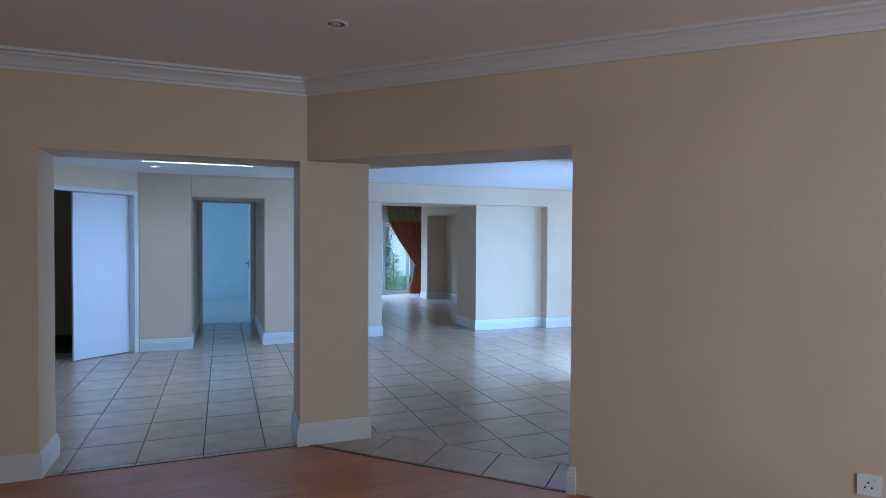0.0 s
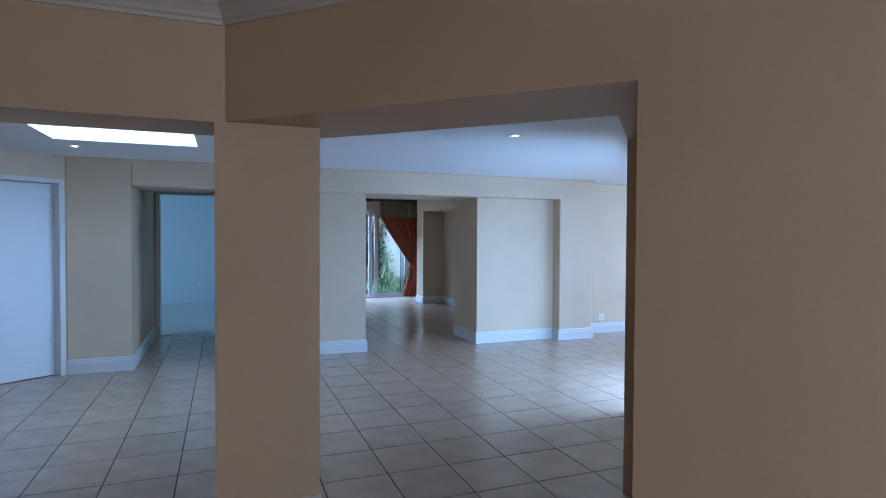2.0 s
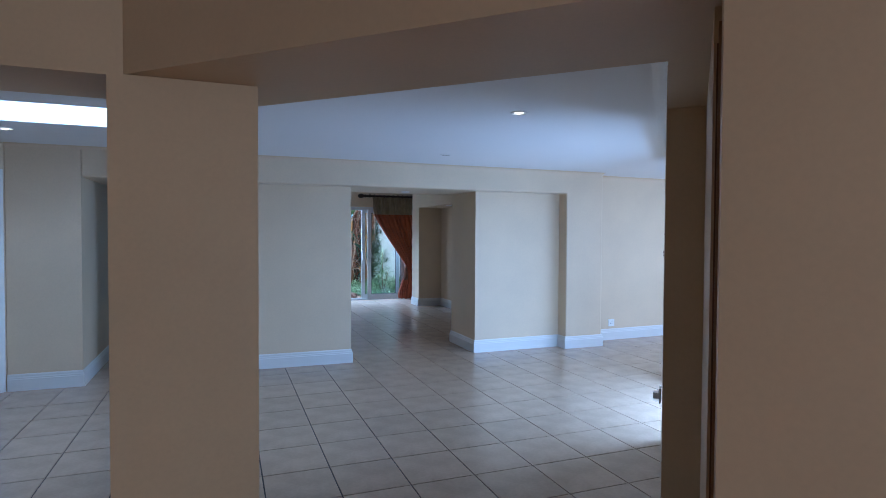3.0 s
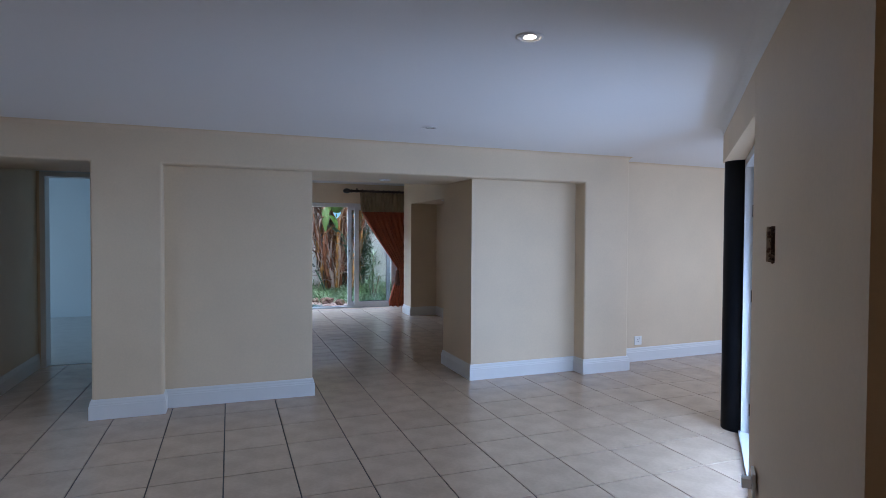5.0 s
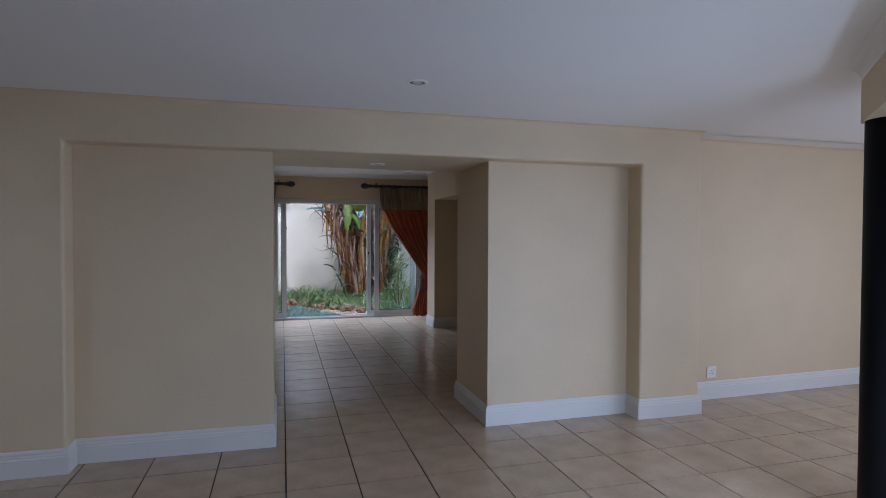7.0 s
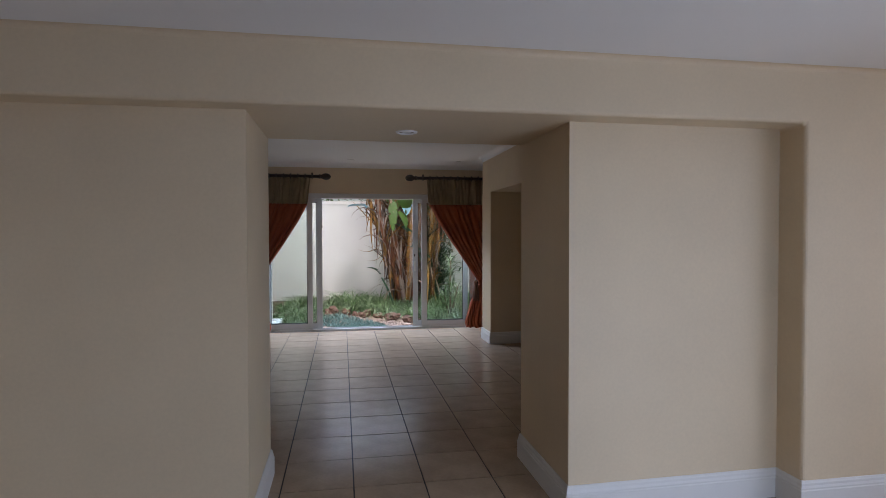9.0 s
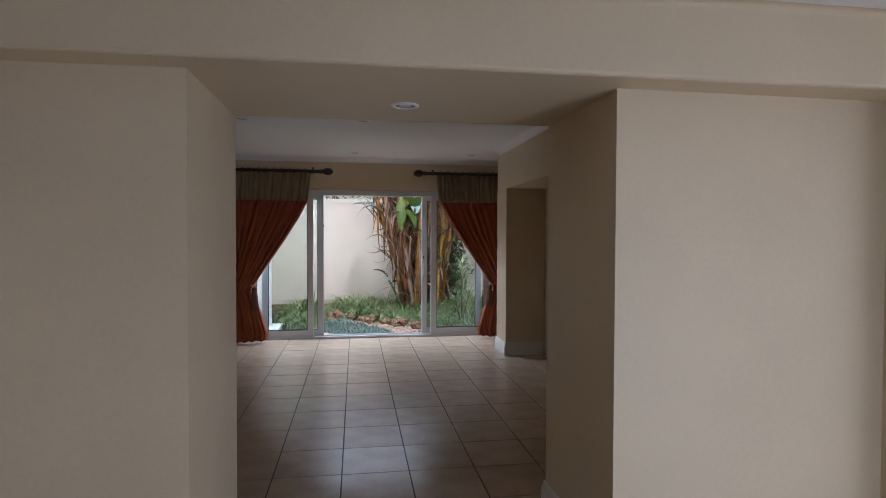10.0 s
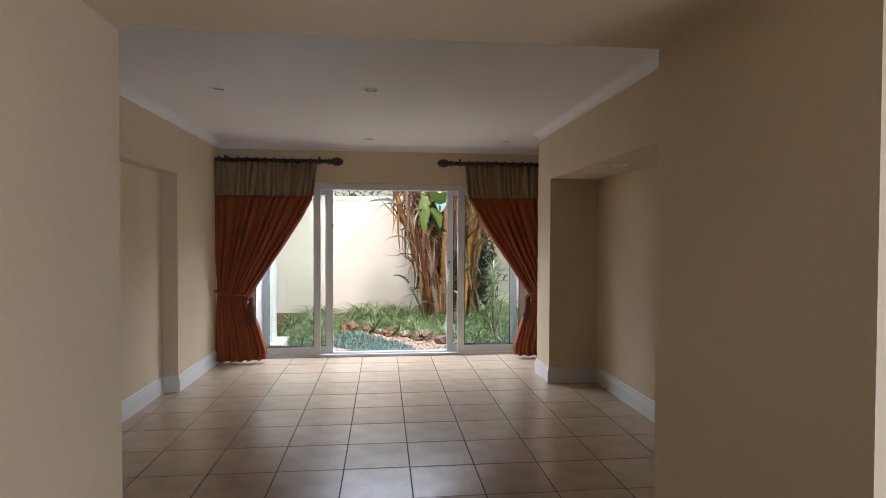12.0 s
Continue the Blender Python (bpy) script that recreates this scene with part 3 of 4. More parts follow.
# ---- sliding door to the garden ----
def slider_leaf(fr, x0, x1, y, wide, name):
    leaf = empty(name, Matrix(), "", "")
    for k in ("label", "category"):
        if k in leaf:
            del leaf[k]
    leaf.parent = fr
    y0, y1 = y - 0.018, y + 0.018
    part("stile", rounded(x0, x0 + wide, y0, y1, 0.035, 2.09, 0.004), ALU, leaf)
    part("stile", rounded(x1 - wide, x1, y0, y1, 0.035, 2.09, 0.004), ALU, leaf)
    part("top_rail", rounded(x0 + wide, x1 - wide, y0, y1, 2.025, 2.09, 0.004), ALU, leaf)
    part("bottom_rail", rounded(x0 + wide, x1 - wide, y0, y1, 0.035, 0.125, 0.004), ALU, leaf)
    pane = part("pane", box(bmesh.new(), x0 + wide - 0.01, x1 - wide + 0.01, y - 0.003, y + 0.003, 0.115, 2.035), GLASS, leaf)
    pane.visible_shadow = False
    a, b, w = x0 + wide, x1 - wide, 0.007
    for side in ((a, a + w, 0.125, 2.025), (b - w, b, 0.125, 2.025), (a + w, b - w, 0.125, 0.125 + w), (a + w, b - w, 2.025 - w, 2.025)):
        part("rubber_seal", box(bmesh.new(), side[0], side[1], y - 0.012, y + 0.012, side[2], side[3]), RUBBER, leaf)
    return leaf


def sliding_door():
    fr = empty("sliding_door", Matrix.Translation((0, SY + 0.10, 0)), "white aluminium sliding glass door standing open to the garden", "sliding door")
    part("frame_jamb", rounded(1.30, 1.36, -0.06, 0.08, 0, 2.16, 0.004), ALU, fr)
    part("frame_jamb", rounded(4.86, 4.92, -0.06, 0.08, 0, 2.16, 0.004), ALU, fr)
    part("frame_head", rounded(1.36, 4.86, -0.06, 0.08, 2.085, 2.16, 0.004), ALU, fr)
    part("frame_sill", rounded(1.30, 4.92, -0.07, 0.09, 0.0, 0.034, 0.004), ALU, fr)
    for y in (-0.03, 0.02):
        part("track", rounded(1.36, 4.86, y - 0.004, y + 0.004, 0.033, 0.045, 0.001, 1), CHROME, fr)
    slider_leaf(fr, 1.375, 2.245, -0.03, 0.078, "fixed_leaf")
    slider_leaf(fr, 1.52, 2.392, 0.028, 0.085, "sliding_leaf")
    right = slider_leaf(fr, 3.83, 4.735, 0.028, 0.078, "sliding_leaf")
    slider_leaf(fr, 3.962, 4.85, -0.03, 0.085, "fixed_leaf")
    h = part("pull_handle", rounded(3.848, 3.866, -0.045, 0.012, 0.93, 1.09, 0.006), PLASTIC, right, "white pull handle")
    part("key_plate", rounded(3.850, 3.864, -0.002, 0.012, 1.16, 1.20, 0.004), IRON, h)
    part("latch", rounded(2.386, 2.396, 0.0, 0.02, 1.62, 1.66, 0.003), IRON, fr)


sliding_door()
structure("window_ledge", box(bmesh.new(), 1.30, 4.92, SY + 0.16, SY + 0.45, -0.2, -0.005), PAVING)


# ---- curtains and rods ----
def curtain_rod(x_wall, x_tip):
    """A pole with rings, brackets and one carved finial; it runs from the side wall to its tip."""
    d = 1 if x_tip > x_wall else -1
    y, z = SY - 0.18, 2.400
    rod = empty("curtain_rod", Matrix.Translation((x_wall, y, z)), "dark bronze curtain pole with carved oval finial", "curtain rod", "curtain rods")
    length = abs(x_tip - x_wall) - 0.18
    along = Matrix.Rotation(radians(90 * d), 4, "Y")
    part("pole", lathe(bmesh.new(), [(0.025, 0.0), (0.025, length)], 20, along), IRON, rod, smooth=True)
    prof = [(0.025, 0), (0.038, 0.006), (0.038, 0.018), (0.022, 0.03), (0.032, 0.044), (0.047, 0.072), (0.052, 0.105), (0.046, 0.142), (0.028, 0.168), (0.006, 0.18)]
    part("finial", lathe(bmesh.new(), [(r, length + q) for r, q in prof], 20, along), IRON, rod, smooth=True)
    for a in (0.12, length - 0.10):
        br = part("bracket", rounded(-0.008, 0.008, -0.02, 0.18, 0.018, 0.032, 0.003), IRON, rod)
        br.location.x = d * a
        part("clasp", lathe(bmesh.new(), [(0.026, -0.009), (0.029, -0.004), (0.029, 0.004), (0.026, 0.009)], 18, Matrix.Rotation(radians(90), 4, "Y")), IRON, br)
        part("stud", rounded(-0.012, 0.012, -0.012, 0.012, 0.022, 0.055, 0.004), IRON, br)
    n = 12
    for i in range(n):
        me = lathe(bmesh.new(), [(0.027, -0.009), (0.041, -0.006), (0.041, 0.006), (0.027, 0.009)], 16, Matrix.Rotation(radians(90), 4, "Y"))
        ring = part("ring", me, IRON, rod)
        ring.location.x = d * (0.05 + (length - 0.15) * i / (n - 1))


def curtain(x_wall, d, x_top, seed):
    """A pleated drape tied back to the wall. d: +1 when it hangs to the right of its wall."""
    rnd = random.Random(seed)
    y0 = SY - 0.18
    thing = empty("curtain", Matrix.Translation((x_wall, y0, 0)), "rust-red curtain with taupe heading, tied back by a tasselled cord", "curtain", "curtains at the sliding door")
    width = abs(x_top - x_wall)
    inner = [(2.376, width), (2.0, width * 0.965), (1.75, width * 0.85), (1.45, width * 0.68), (1.07, width * 0.45), (0.84, width * 0.31), (0.72, width * 0.31), (0.45, width * 0.41), (0.13, width * 0.49), (0.02, width * 0.47)]
    outer = [(2.376, 0.0), (1.2, 0.01), (0.84, 0.03), (0.6, 0.01), (0.02, 0.0)]

    def at(table, z):
        zs = [a for a, _ in table][::-1]
        return float(np.interp(z, zs, [b for _, b in table][::-1]))

    shift = [rnd.uniform(-0.6, 0.6) for _ in range(16)]
    swell = [rnd.uniform(0.2, 1.0) for _ in range(16)]
    knots = [k / 15 for k in range(16)]
    cols, pleats = 180, 11

    def sheet(z_top, z_bottom, rows):
        bm = bmesh.new()
        grid = []
        for i in range(rows + 1):
            z = z_top + (z_bottom - z_top) * i / rows
            a, b = at(outer, z), at(inner, z)
            gather = 1 - (b - a) / width
            row = []
            for j in range(cols + 1):
                s = j / cols
                bend = float(np.interp(s, knots, shift))
                phase = (s * pleats + 0.55 * bend) * 2 * math.pi + 0.5 * math.sin(z * 2.2 + s * 11 + seed)
                amp = (0.020 + 0.026 * gather + 0.008 * math.sin(z * 2.1 + s * 7 + seed)) * (0.55 + 0.75 * abs(float(np.interp(s, knots, swell))))
                if z > 1.98:
                    amp = 0.026 + 0.012 * math.sin(s * 37 + seed)
                    phase = phase * 1.6 + 1.2 * math.sin(s * 23) + 0.8 * math.sin(z * 9 + s * 40)
                y = amp * (math.sin(phase) + 0.25 * math.sin(2 * phase + 1)) - 0.05 * gather * math.sin(math.pi * s)
                x = a + (b - a) * s + 0.35 * amp * math.cos(phase) * (0.4 if s in (0, 1) else 1)
                sag = 0.10 * gather * s if 0.75 < z < 2.3 else 0
                zz = z - sag * max(0, min(1, (2.3 - z) / 0.8))
                if z_bottom < 0.1 and i == rows:
                    zz += 0.015 * math.sin(phase * 0.5) + 0.02 * s
                row.append(bm.verts.new((d * max(x, -0.02), y, zz)))
            grid.append(row)
        for p, q in zip(grid, grid[1:]):
            for j in range(cols):
                bm.faces.new((p[j], p[j + 1], q[j + 1], q[j]))
        return bm

    for name, mat, top, bottom, rows, lab in (("heading", BAND, 2.381, 1.985, 12, "taupe pinch-pleated heading"), ("drape", RUSTCLOTH, 1.985, 0.02, 60, "rust-red pleated cloth")):
        ob = part(name, sheet(top, bottom, rows), mat, thing, lab, smooth=True)
        mod = ob.modifiers.new("cloth", "SOLIDIFY")
        mod.thickness = 0.004
    # cord round the gathered cloth
    bm = bmesh.new()
    n, k = 40, 8
    w = width * 0.31
    rings = []
    for i in range(n):
        a = 2 * math.pi * i / n
        c = Vector((d * (0.5 * w + 0.01 + 0.56 * w * math.cos(a)), 0.115 * math.sin(a) - 0.02, 0.86 - 0.06 * (0.5 + 0.5 * math.cos(a))))
        rings.append([bm.verts.new(c + Vector((0.011 * math.cos(a) * math.cos(b) * d, 0.011 * math.sin(a) * math.cos(b), 0.011 * math.sin(b)))) for b in (2 * math.pi * q / k for q in range(k))])
    for i in range(n):
        p, q = rings[i], rings[(i + 1) % n]
        for j in range(k):
            bm.faces.new((p[j], p[(j + 1) % k], q[(j + 1) % k], q[j]))
    part("tieback_cord", bm, RUSTCLOTH, thing, "twisted rust-red cord", smooth=True)
    tm = Matrix.Translation((d * (w * 1.17), -0.10, 0.0)) @ Matrix.Translation((0, 0, 0.68)) @ Matrix.Diagonal((1.25, 1.25, 1.12, 1)) @ Matrix.Translation((0, 0, -0.70))
    tas = part("tassel", lathe(bmesh.new(), [(0.010, 0.80), (0.024, 0.785), (0.030, 0.765), (0.022, 0.745), (0.028, 0.735), (0.036, 0.66), (0.042, 0.56), (0.038, 0.545)], 18, tm), LINER, thing, "dark brown tassel", smooth=True)
    fr = bmesh.new()
    for i in range(26):
        a = 2 * math.pi * i / 26
        x, y = 0.039 * math.cos(a), 0.039 * math.sin(a)
        lathe(fr, [(0.003, 0.505 + 0.012 * rnd.random()), (0.004, 0.60)], 5, tm @ Matrix.Translation((x, y, 0)))
    part("fringe", fr, LINER, tas)


curtain_rod(1.055, 2.54)
curtain_rod(5.225, 3.675)
curtain(1.055, 1, 2.235, 1)
curtain(5.225, -1, 4.005, 2)


# ---- recessed downlights ----
def downlight(x, y, z, lit=False):
    ob = empty("downlight", Matrix.Translation((x, y, z)), "lit recessed downlight with white ring" if lit else "unlit recessed downlight with white ring", "downlight", "recessed downlights")
    bm = bmesh.new()
    prof = [(0.046, 0.0), (0.047, -0.005), (0.052, -0.008), (0.060, -0.006), (0.064, 0.0)]
    seg = 28
    rings = [[bm.verts.new((r * math.cos(a), r * math.sin(a), q)) for a in (2 * math.pi * i / seg for i in range(seg))] for r, q in prof]
    for p, q in zip(rings, rings[1:]):
        for i in range(seg):
            bm.faces.new((p[i], p[(i + 1) % seg], q[(i + 1) % seg], q[i]))
    part("ring", bm, CEIL, ob, smooth=True)
    part("lamp_face", lathe(bmesh.new(), [(0.022, -0.0045), (0.027, -0.003), (0.027, 0.0)], 20), BULB_ON if lit else BULB, ob, "glowing lamp face" if lit else "")
    bm = bmesh.new()
    rings = [[bm.verts.new((r * math.cos(a), r * math.sin(a), q)) for a in (2 * math.pi * i / seg for i in range(seg))] for r, q in ((0.027, -0.0012), (0.047, -0.0012))]
    for i in range(seg):
        bm.faces.new((rings[0][i], rings[0][(i + 1) % seg], rings[1][(i + 1) % seg], rings[1][i]))
    # same reflector coloured white where lit, brown where unlit
    part("reflector", bm, PLASTIC if lit else UNLIT_REFLECTOR, ob)
    if lit:
        lamp("downlight_beam", "SPOT", 1.6, Matrix.Translation((x, y, z - 0.02)), (1.0, 0.80, 0.55), spot=120)


for x, y, z, lit in ((0.496, 2.487, CA, False), (2.785, 4.906, CB, True), (3.077, 7.092, CB, False), (-0.839, 7.05, CB, True), (3.074, 8.521, 2.097, False),
                     (2.922, 11.593, CC, False), (1.761, 11.691, CC, False), (2.846, 13.822, CC, False), (4.458, 13.77, CC, False), (4.949, 11.675, 2.10, False)):
    downlight(x, y, z, lit)


# ---- sockets ----
def wall_socket(m, label, plug=False):
    """A plate on a wall: local x out of the wall, y along it."""
    ob = empty("wall_socket", m, label, "wall socket", "wall sockets")
    part("plate", rounded(-0.002, 0.009, -0.052, 0.052, -0.052, 0.052, 0.004), PLASTIC, ob)
    part("switch", rounded(0.008, 0.013, 0.018, 0.036, 0.010, 0.036, 0.002), PLASTIC, ob)
    for y, z in ((-0.006, 0.012), (-0.019, -0.012), (0.009, -0.012)):
        part("pin_hole", lathe(bmesh.new(), [(0.0048, 0.0085), (0.0048, 0.0096)], 12, Matrix.Translation((0, y, z)) @ Matrix.Rotation(radians(90), 4, "Y")), BLACK, ob)
    if plug:
        part("plug", rounded(0.009, 0.05, -0.03, 0.012, -0.03, 0.012, 0.008), PLASTIC, ob, "white plug")
    return ob


wall_socket(pose(6.165, 8.2565, 0.25, 0, 0, -88), "white single wall socket above the skirting of the tiled hall")
wall_socket(Matrix.Translation((*dg(3.46, 0), 0.322)) @ Matrix.Rotation(radians(225), 4, "Z"), "white wall socket on the angled wall of the first room")
wall_socket(Matrix.Translation((*dg(1.70, 2.84), 0.42)) @ Matrix.Rotation(radians(135), 4, "Z"), "white wall socket with a plug beside the terrace door", True)
wall_socket(pose(-0.02, 14.6, 0.42, 0, 0, -90), "white wall socket on the bedroom wall")

# roof light
rl = empty("skylight", Matrix.Translation((-0.3275, 6.255, 2.398)), "rectangular roof light with white frame and bright glazing", "skylight")
for x0, x1, y0, y1 in ((-0.62, -0.595, -0.425, 0.425), (0.595, 0.62, -0.425, 0.425), (-0.595, 0.595, -0.425, -0.40), (-0.595, 0.595, 0.40, 0.425)):
    part("frame", rounded(x0, x1, y0, y1, 0.36, 0.40, 0.003), ALU, rl)
part("pane", box(bmesh.new(), -0.6, 0.6, -0.41, 0.41, 0.375, 0.381), OPAL, rl, "white opal pane")


# ---- garden ----
structure("ground", box(bmesh.new(), -80, 80, -80, 400, -0.6, -0.30), SOIL)


def bed_height(x, y):
    """The planted bed rises towards the wall, with a hollow path of pebbles at the door."""
    rise = max(0.0, min(1.0, (y - 15.4) / 1.6)) * 0.22
    return -0.10 + rise + 0.03 * noise.noise(Vector((x * 1.7, y * 1.7, 0)))


def garden_soil():
    bm = bmesh.new()
    nx, ny = 60, 26
    rows = [[bm.verts.new((-2 + 10 * i / nx, SY + 0.28 + 3.4 * j / ny, bed_height(-2 + 10 * i / nx, SY + 0.28 + 3.4 * j / ny))) for i in range(nx + 1)] for j in range(ny + 1)]
    for a, b in zip(rows, rows[1:]):
        for i in range(nx):
            bm.faces.new((a[i], a[i + 1], b[i + 1], b[i]))
    structure("ground_bed", bm, SOIL, smooth=True)


garden_soil()
structure("garden_wall", box(bmesh.new(), -3, 9, 17.6, 17.82, -0.4, 2.17), GWALL)
structure("garden_wall_coping", box(bmesh.new(), -3, 9, 17.57, 17.85, 2.17, 2.235), GWALL, r=0.008)
structure("garden_wall_west", box(bmesh.new(), 0.55, 0.80, SY + 0.25, 17.6, -0.4, 2.235), GWALL)
structure("garden_plinth", box(bmesh.new(), 0.80, 1.50, 15.2, 15.5, -0.3, 2.16), GWALL, r=0.02)
structure("garden_kerb", box(bmesh.new(), 0.80, 1.66, 15.0, 15.65, -0.3, 0.04), GWALL, r=0.02)
structure("garden_wall_east", box(bmesh.new(), 6.6, 6.85, SY + 0.25, 17.6, -0.4, 2.6), GWALL)


def pebbles():
    rnd = random.Random(11)
    bm = bmesh.new()
    ico = bmesh.new()
    bmesh.ops.create_icosphere(ico, subdivisions=1, radius=1)
    vs = [v.co.copy() for v in ico.verts]
    fs = [[v.index for v in f.verts] for f in ico.faces]
    ico.free()
    verts, faces = [], []
    while len(verts) < 12 * 5200:
        x, y = rnd.uniform(1.9, 5.0), rnd.uniform(14.55, 16.25)
        if y > 15.0 + 1.1 * (1 - abs(x - 3.2) / 2.6) + 0.12 * noise.noise(Vector((x * 3, y * 3, 0))):
            continue
        r = rnd.uniform(0.012, 0.027)
        m = Matrix.Translation((x, y, bed_height(x, y) + r * 0.3)) @ Euler((rnd.uniform(-0.4, 0.4), rnd.uniform(-0.4, 0.4), rnd.random() * 6)).to_matrix().to_4x4() @ Matrix.Diagonal((r * rnd.uniform(1, 1.5), r, r * rnd.uniform(0.45, 0.7), 1))
        n = len(verts)
        verts += [tuple(m @ v) for v in vs]
        faces += [[n + i for i in f] for f in fs]
    me = bpy.data.meshes.new("pebbles")
    me.from_pydata(verts, [], faces)
    me.materials.append(PEBBLE)
    for p in me.polygons:
        p.use_smooth = True
    bm.free()
    tagged(new("pebbles", me), "tan and pinkish pebbles strewn before the planted bed", "pebbles", kind="stuff")


pebbles()


def rock(x, y, r, seed):
    bm = bmesh.new()
    bmesh.ops.create_icosphere(bm, subdivisions=3, radius=r)
    for v in bm.verts:
        n = noise.noise(v.co * (1.1 / r) + Vector((seed * 7.1, 0, 0)))
        f = noise.cell(v.co * (1.6 / r) + Vector((seed * 3.3, 1, 0)))
        v.co *= 1 + 0.35 * n + 0.22 * (f - 0.5) + 0.10 * noise.noise(v.co * 5 / r + Vector((seed, 0, 0)))
        v.co.z *= 0.8
    ob = part("rock", bm, ROCK)
    ob.matrix_world = pose(x, y, bed_height(x, y) + r * 0.35, 0, 0, seed * 50)
    tagged(ob, "rough red-brown rock at the edge of the bed", "rock", "rocks edging the bed")


for i, (x, y, r) in enumerate(((2.50, 16.12, 0.14), (2.76, 16.16, 0.10), (3.12, 15.98, 0.125), (3.36, 15.88, 0.10), (3.60, 15.72, 0.15), (3.88, 15.52, 0.11), (2.94, 16.06, 0.08))):
    rock(x, y, r, i + 1)


def blade(verts, faces, base, yaw, length, width, rise, droop, steps=5, fold=0.0):
    """A strap leaf that rises and bends over."""
    d = Vector((math.cos(yaw), math.sin(yaw), 0))
    side = Vector((-d.y, d.x, 0))
    p = Vector(base)
    ang = rise
    n = len(verts)
    for i in range(steps + 1):
        t = i / steps
        w = width * (1 - t ** 2.2) * (0.6 + 0.4 * min(1, t * 4)) + 0.0008
        up = Vector((0, 0, -fold * w))
        verts.append(tuple(p - side * w * 0.5))
        verts.append(tuple(p + up))
        verts.append(tuple(p + side * w * 0.5))
        p = p + (d * math.cos(ang) + Vector((0, 0, math.sin(ang)))) * (length / steps)
        ang -= droop / steps
    for i in range(steps):
        a = n + 3 * i
        faces.append((a, a + 1, a + 4, a + 3))
        faces.append((a + 1, a + 2, a + 5, a + 4))


def leafy(name, verts, faces, mat, second=None, share=0.0, run=12):
    me = bpy.data.meshes.new(name)
    me.from_pydata(verts, [], faces)
    me.materials.append(mat)
    if second:
        me.materials.append(second)
    pick = random.Random(len(faces))
    pale = False
    for p in me.polygons:
        p.use_smooth = True
        if second and p.index % run == 0:
            pale = pick.random() < share
        if pale:
            p.material_index = 1
    return me


def tuft_mesh(seed, n=85):
    rnd = random.Random(seed)
    v, f = [], []
    for _ in range(n):
        a = rnd.random() * 6.283
        r = rnd.random() * 0.07
        blade(v, f, (r * math.cos(a), r * math.sin(a), -0.02), a + rnd.uniform(-0.5, 0.5), rnd.uniform(0.2, 0.46), rnd.uniform(0.009, 0.018), rnd.uniform(0.7, 1.5), rnd.uniform(1.2, 2.9), 6, 0.25)
    return leafy("grass_clump", v, f, GRASS, PALE, 0.30)


TUFTS = [tuft_mesh(i) for i in range(5)]
rnd = random.Random(21)
spots = []
while len(spots) < 118:
    x, y = rnd.uniform(1.5, 6.0), rnd.uniform(15.0, 17.35)
    edge = 15.58 + 0.55 * max(0, 1 - abs(x - 2.7) / 1.3) - 0.55 * max(0, (x - 3.6) / 1.2)
    if x < 2.1:
        edge = 15.25
    if y < edge + 0.12 or (x < 2.4 and y > 16.8 and rnd.random() < 0.6):
        continue
    if any((x - a) ** 2 + (y - b) ** 2 < 0.17 ** 2 for a, b in spots):
        continue
    spots.append((x, y))
for x, y in spots:
    s = rnd.uniform(0.75, 1.15)
    ob = new("grass_clump", TUFTS[rnd.randrange(5)])
    ob.matrix_world = pose(x, y, bed_height(x, y), 0, 0, rnd.uniform(0, 360)) @ Matrix.Diagonal((s, s, s, 1))
    tagged(ob, "green strap-leaved grass clump growing in the bed", "grass clump", "grass clumps in the bed")


def ground_cover():
    rnd = random.Random(31)
    v, f = [], []
    while len(f) < 21000:
        x, y = rnd.uniform(2.0, 3.8), rnd.uniform(14.55, 16.2)
        q = ((x - 2.88) / 0.62) ** 2 + ((y - 15.36 + 0.65 * (x - 2.88)) / 0.48) ** 2
        if q > 1 + 0.5 * noise.noise(Vector((x * 4, y * 4, 2))):
            continue
        blade(v, f, (x, y, bed_height(x, y) + rnd.uniform(0, 0.05)), rnd.random() * 6.3, rnd.uniform(0.03, 0.075), rnd.uniform(0.008, 0.016), rnd.uniform(0.1, 1.3), 0.8, 2)
    tagged(new("ground_cover", leafy("ground_cover", v, f, COVER)), "blue-green creeping ground cover between the pebbles", "ground cover", kind="stuff")


ground_cover()


def tube(bm, pts, radii, seg=8):
    rows = []
    for i, p in enumerate(pts):
        d = (pts[min(i + 1, len(pts) - 1)] - pts[max(i - 1, 0)]).normalized()
        s = d.cross(Vector((0, 1, 0.1))).normalized()
        t = d.cross(s)
        rows.append([bm.verts.new(p + (s * math.cos(a) + t * math.sin(a)) * radii[i]) for a in (2 * math.pi * k / seg for k in range(seg))])
    for a, b in zip(rows, rows[1:]):
        for k in range(seg):
            bm.faces.new((a[k], a[(k + 1) % seg], b[(k + 1) % seg], b[k]))
    bm.faces.new(rows[0][::-1]), bm.faces.new(rows[-1])
    return bm


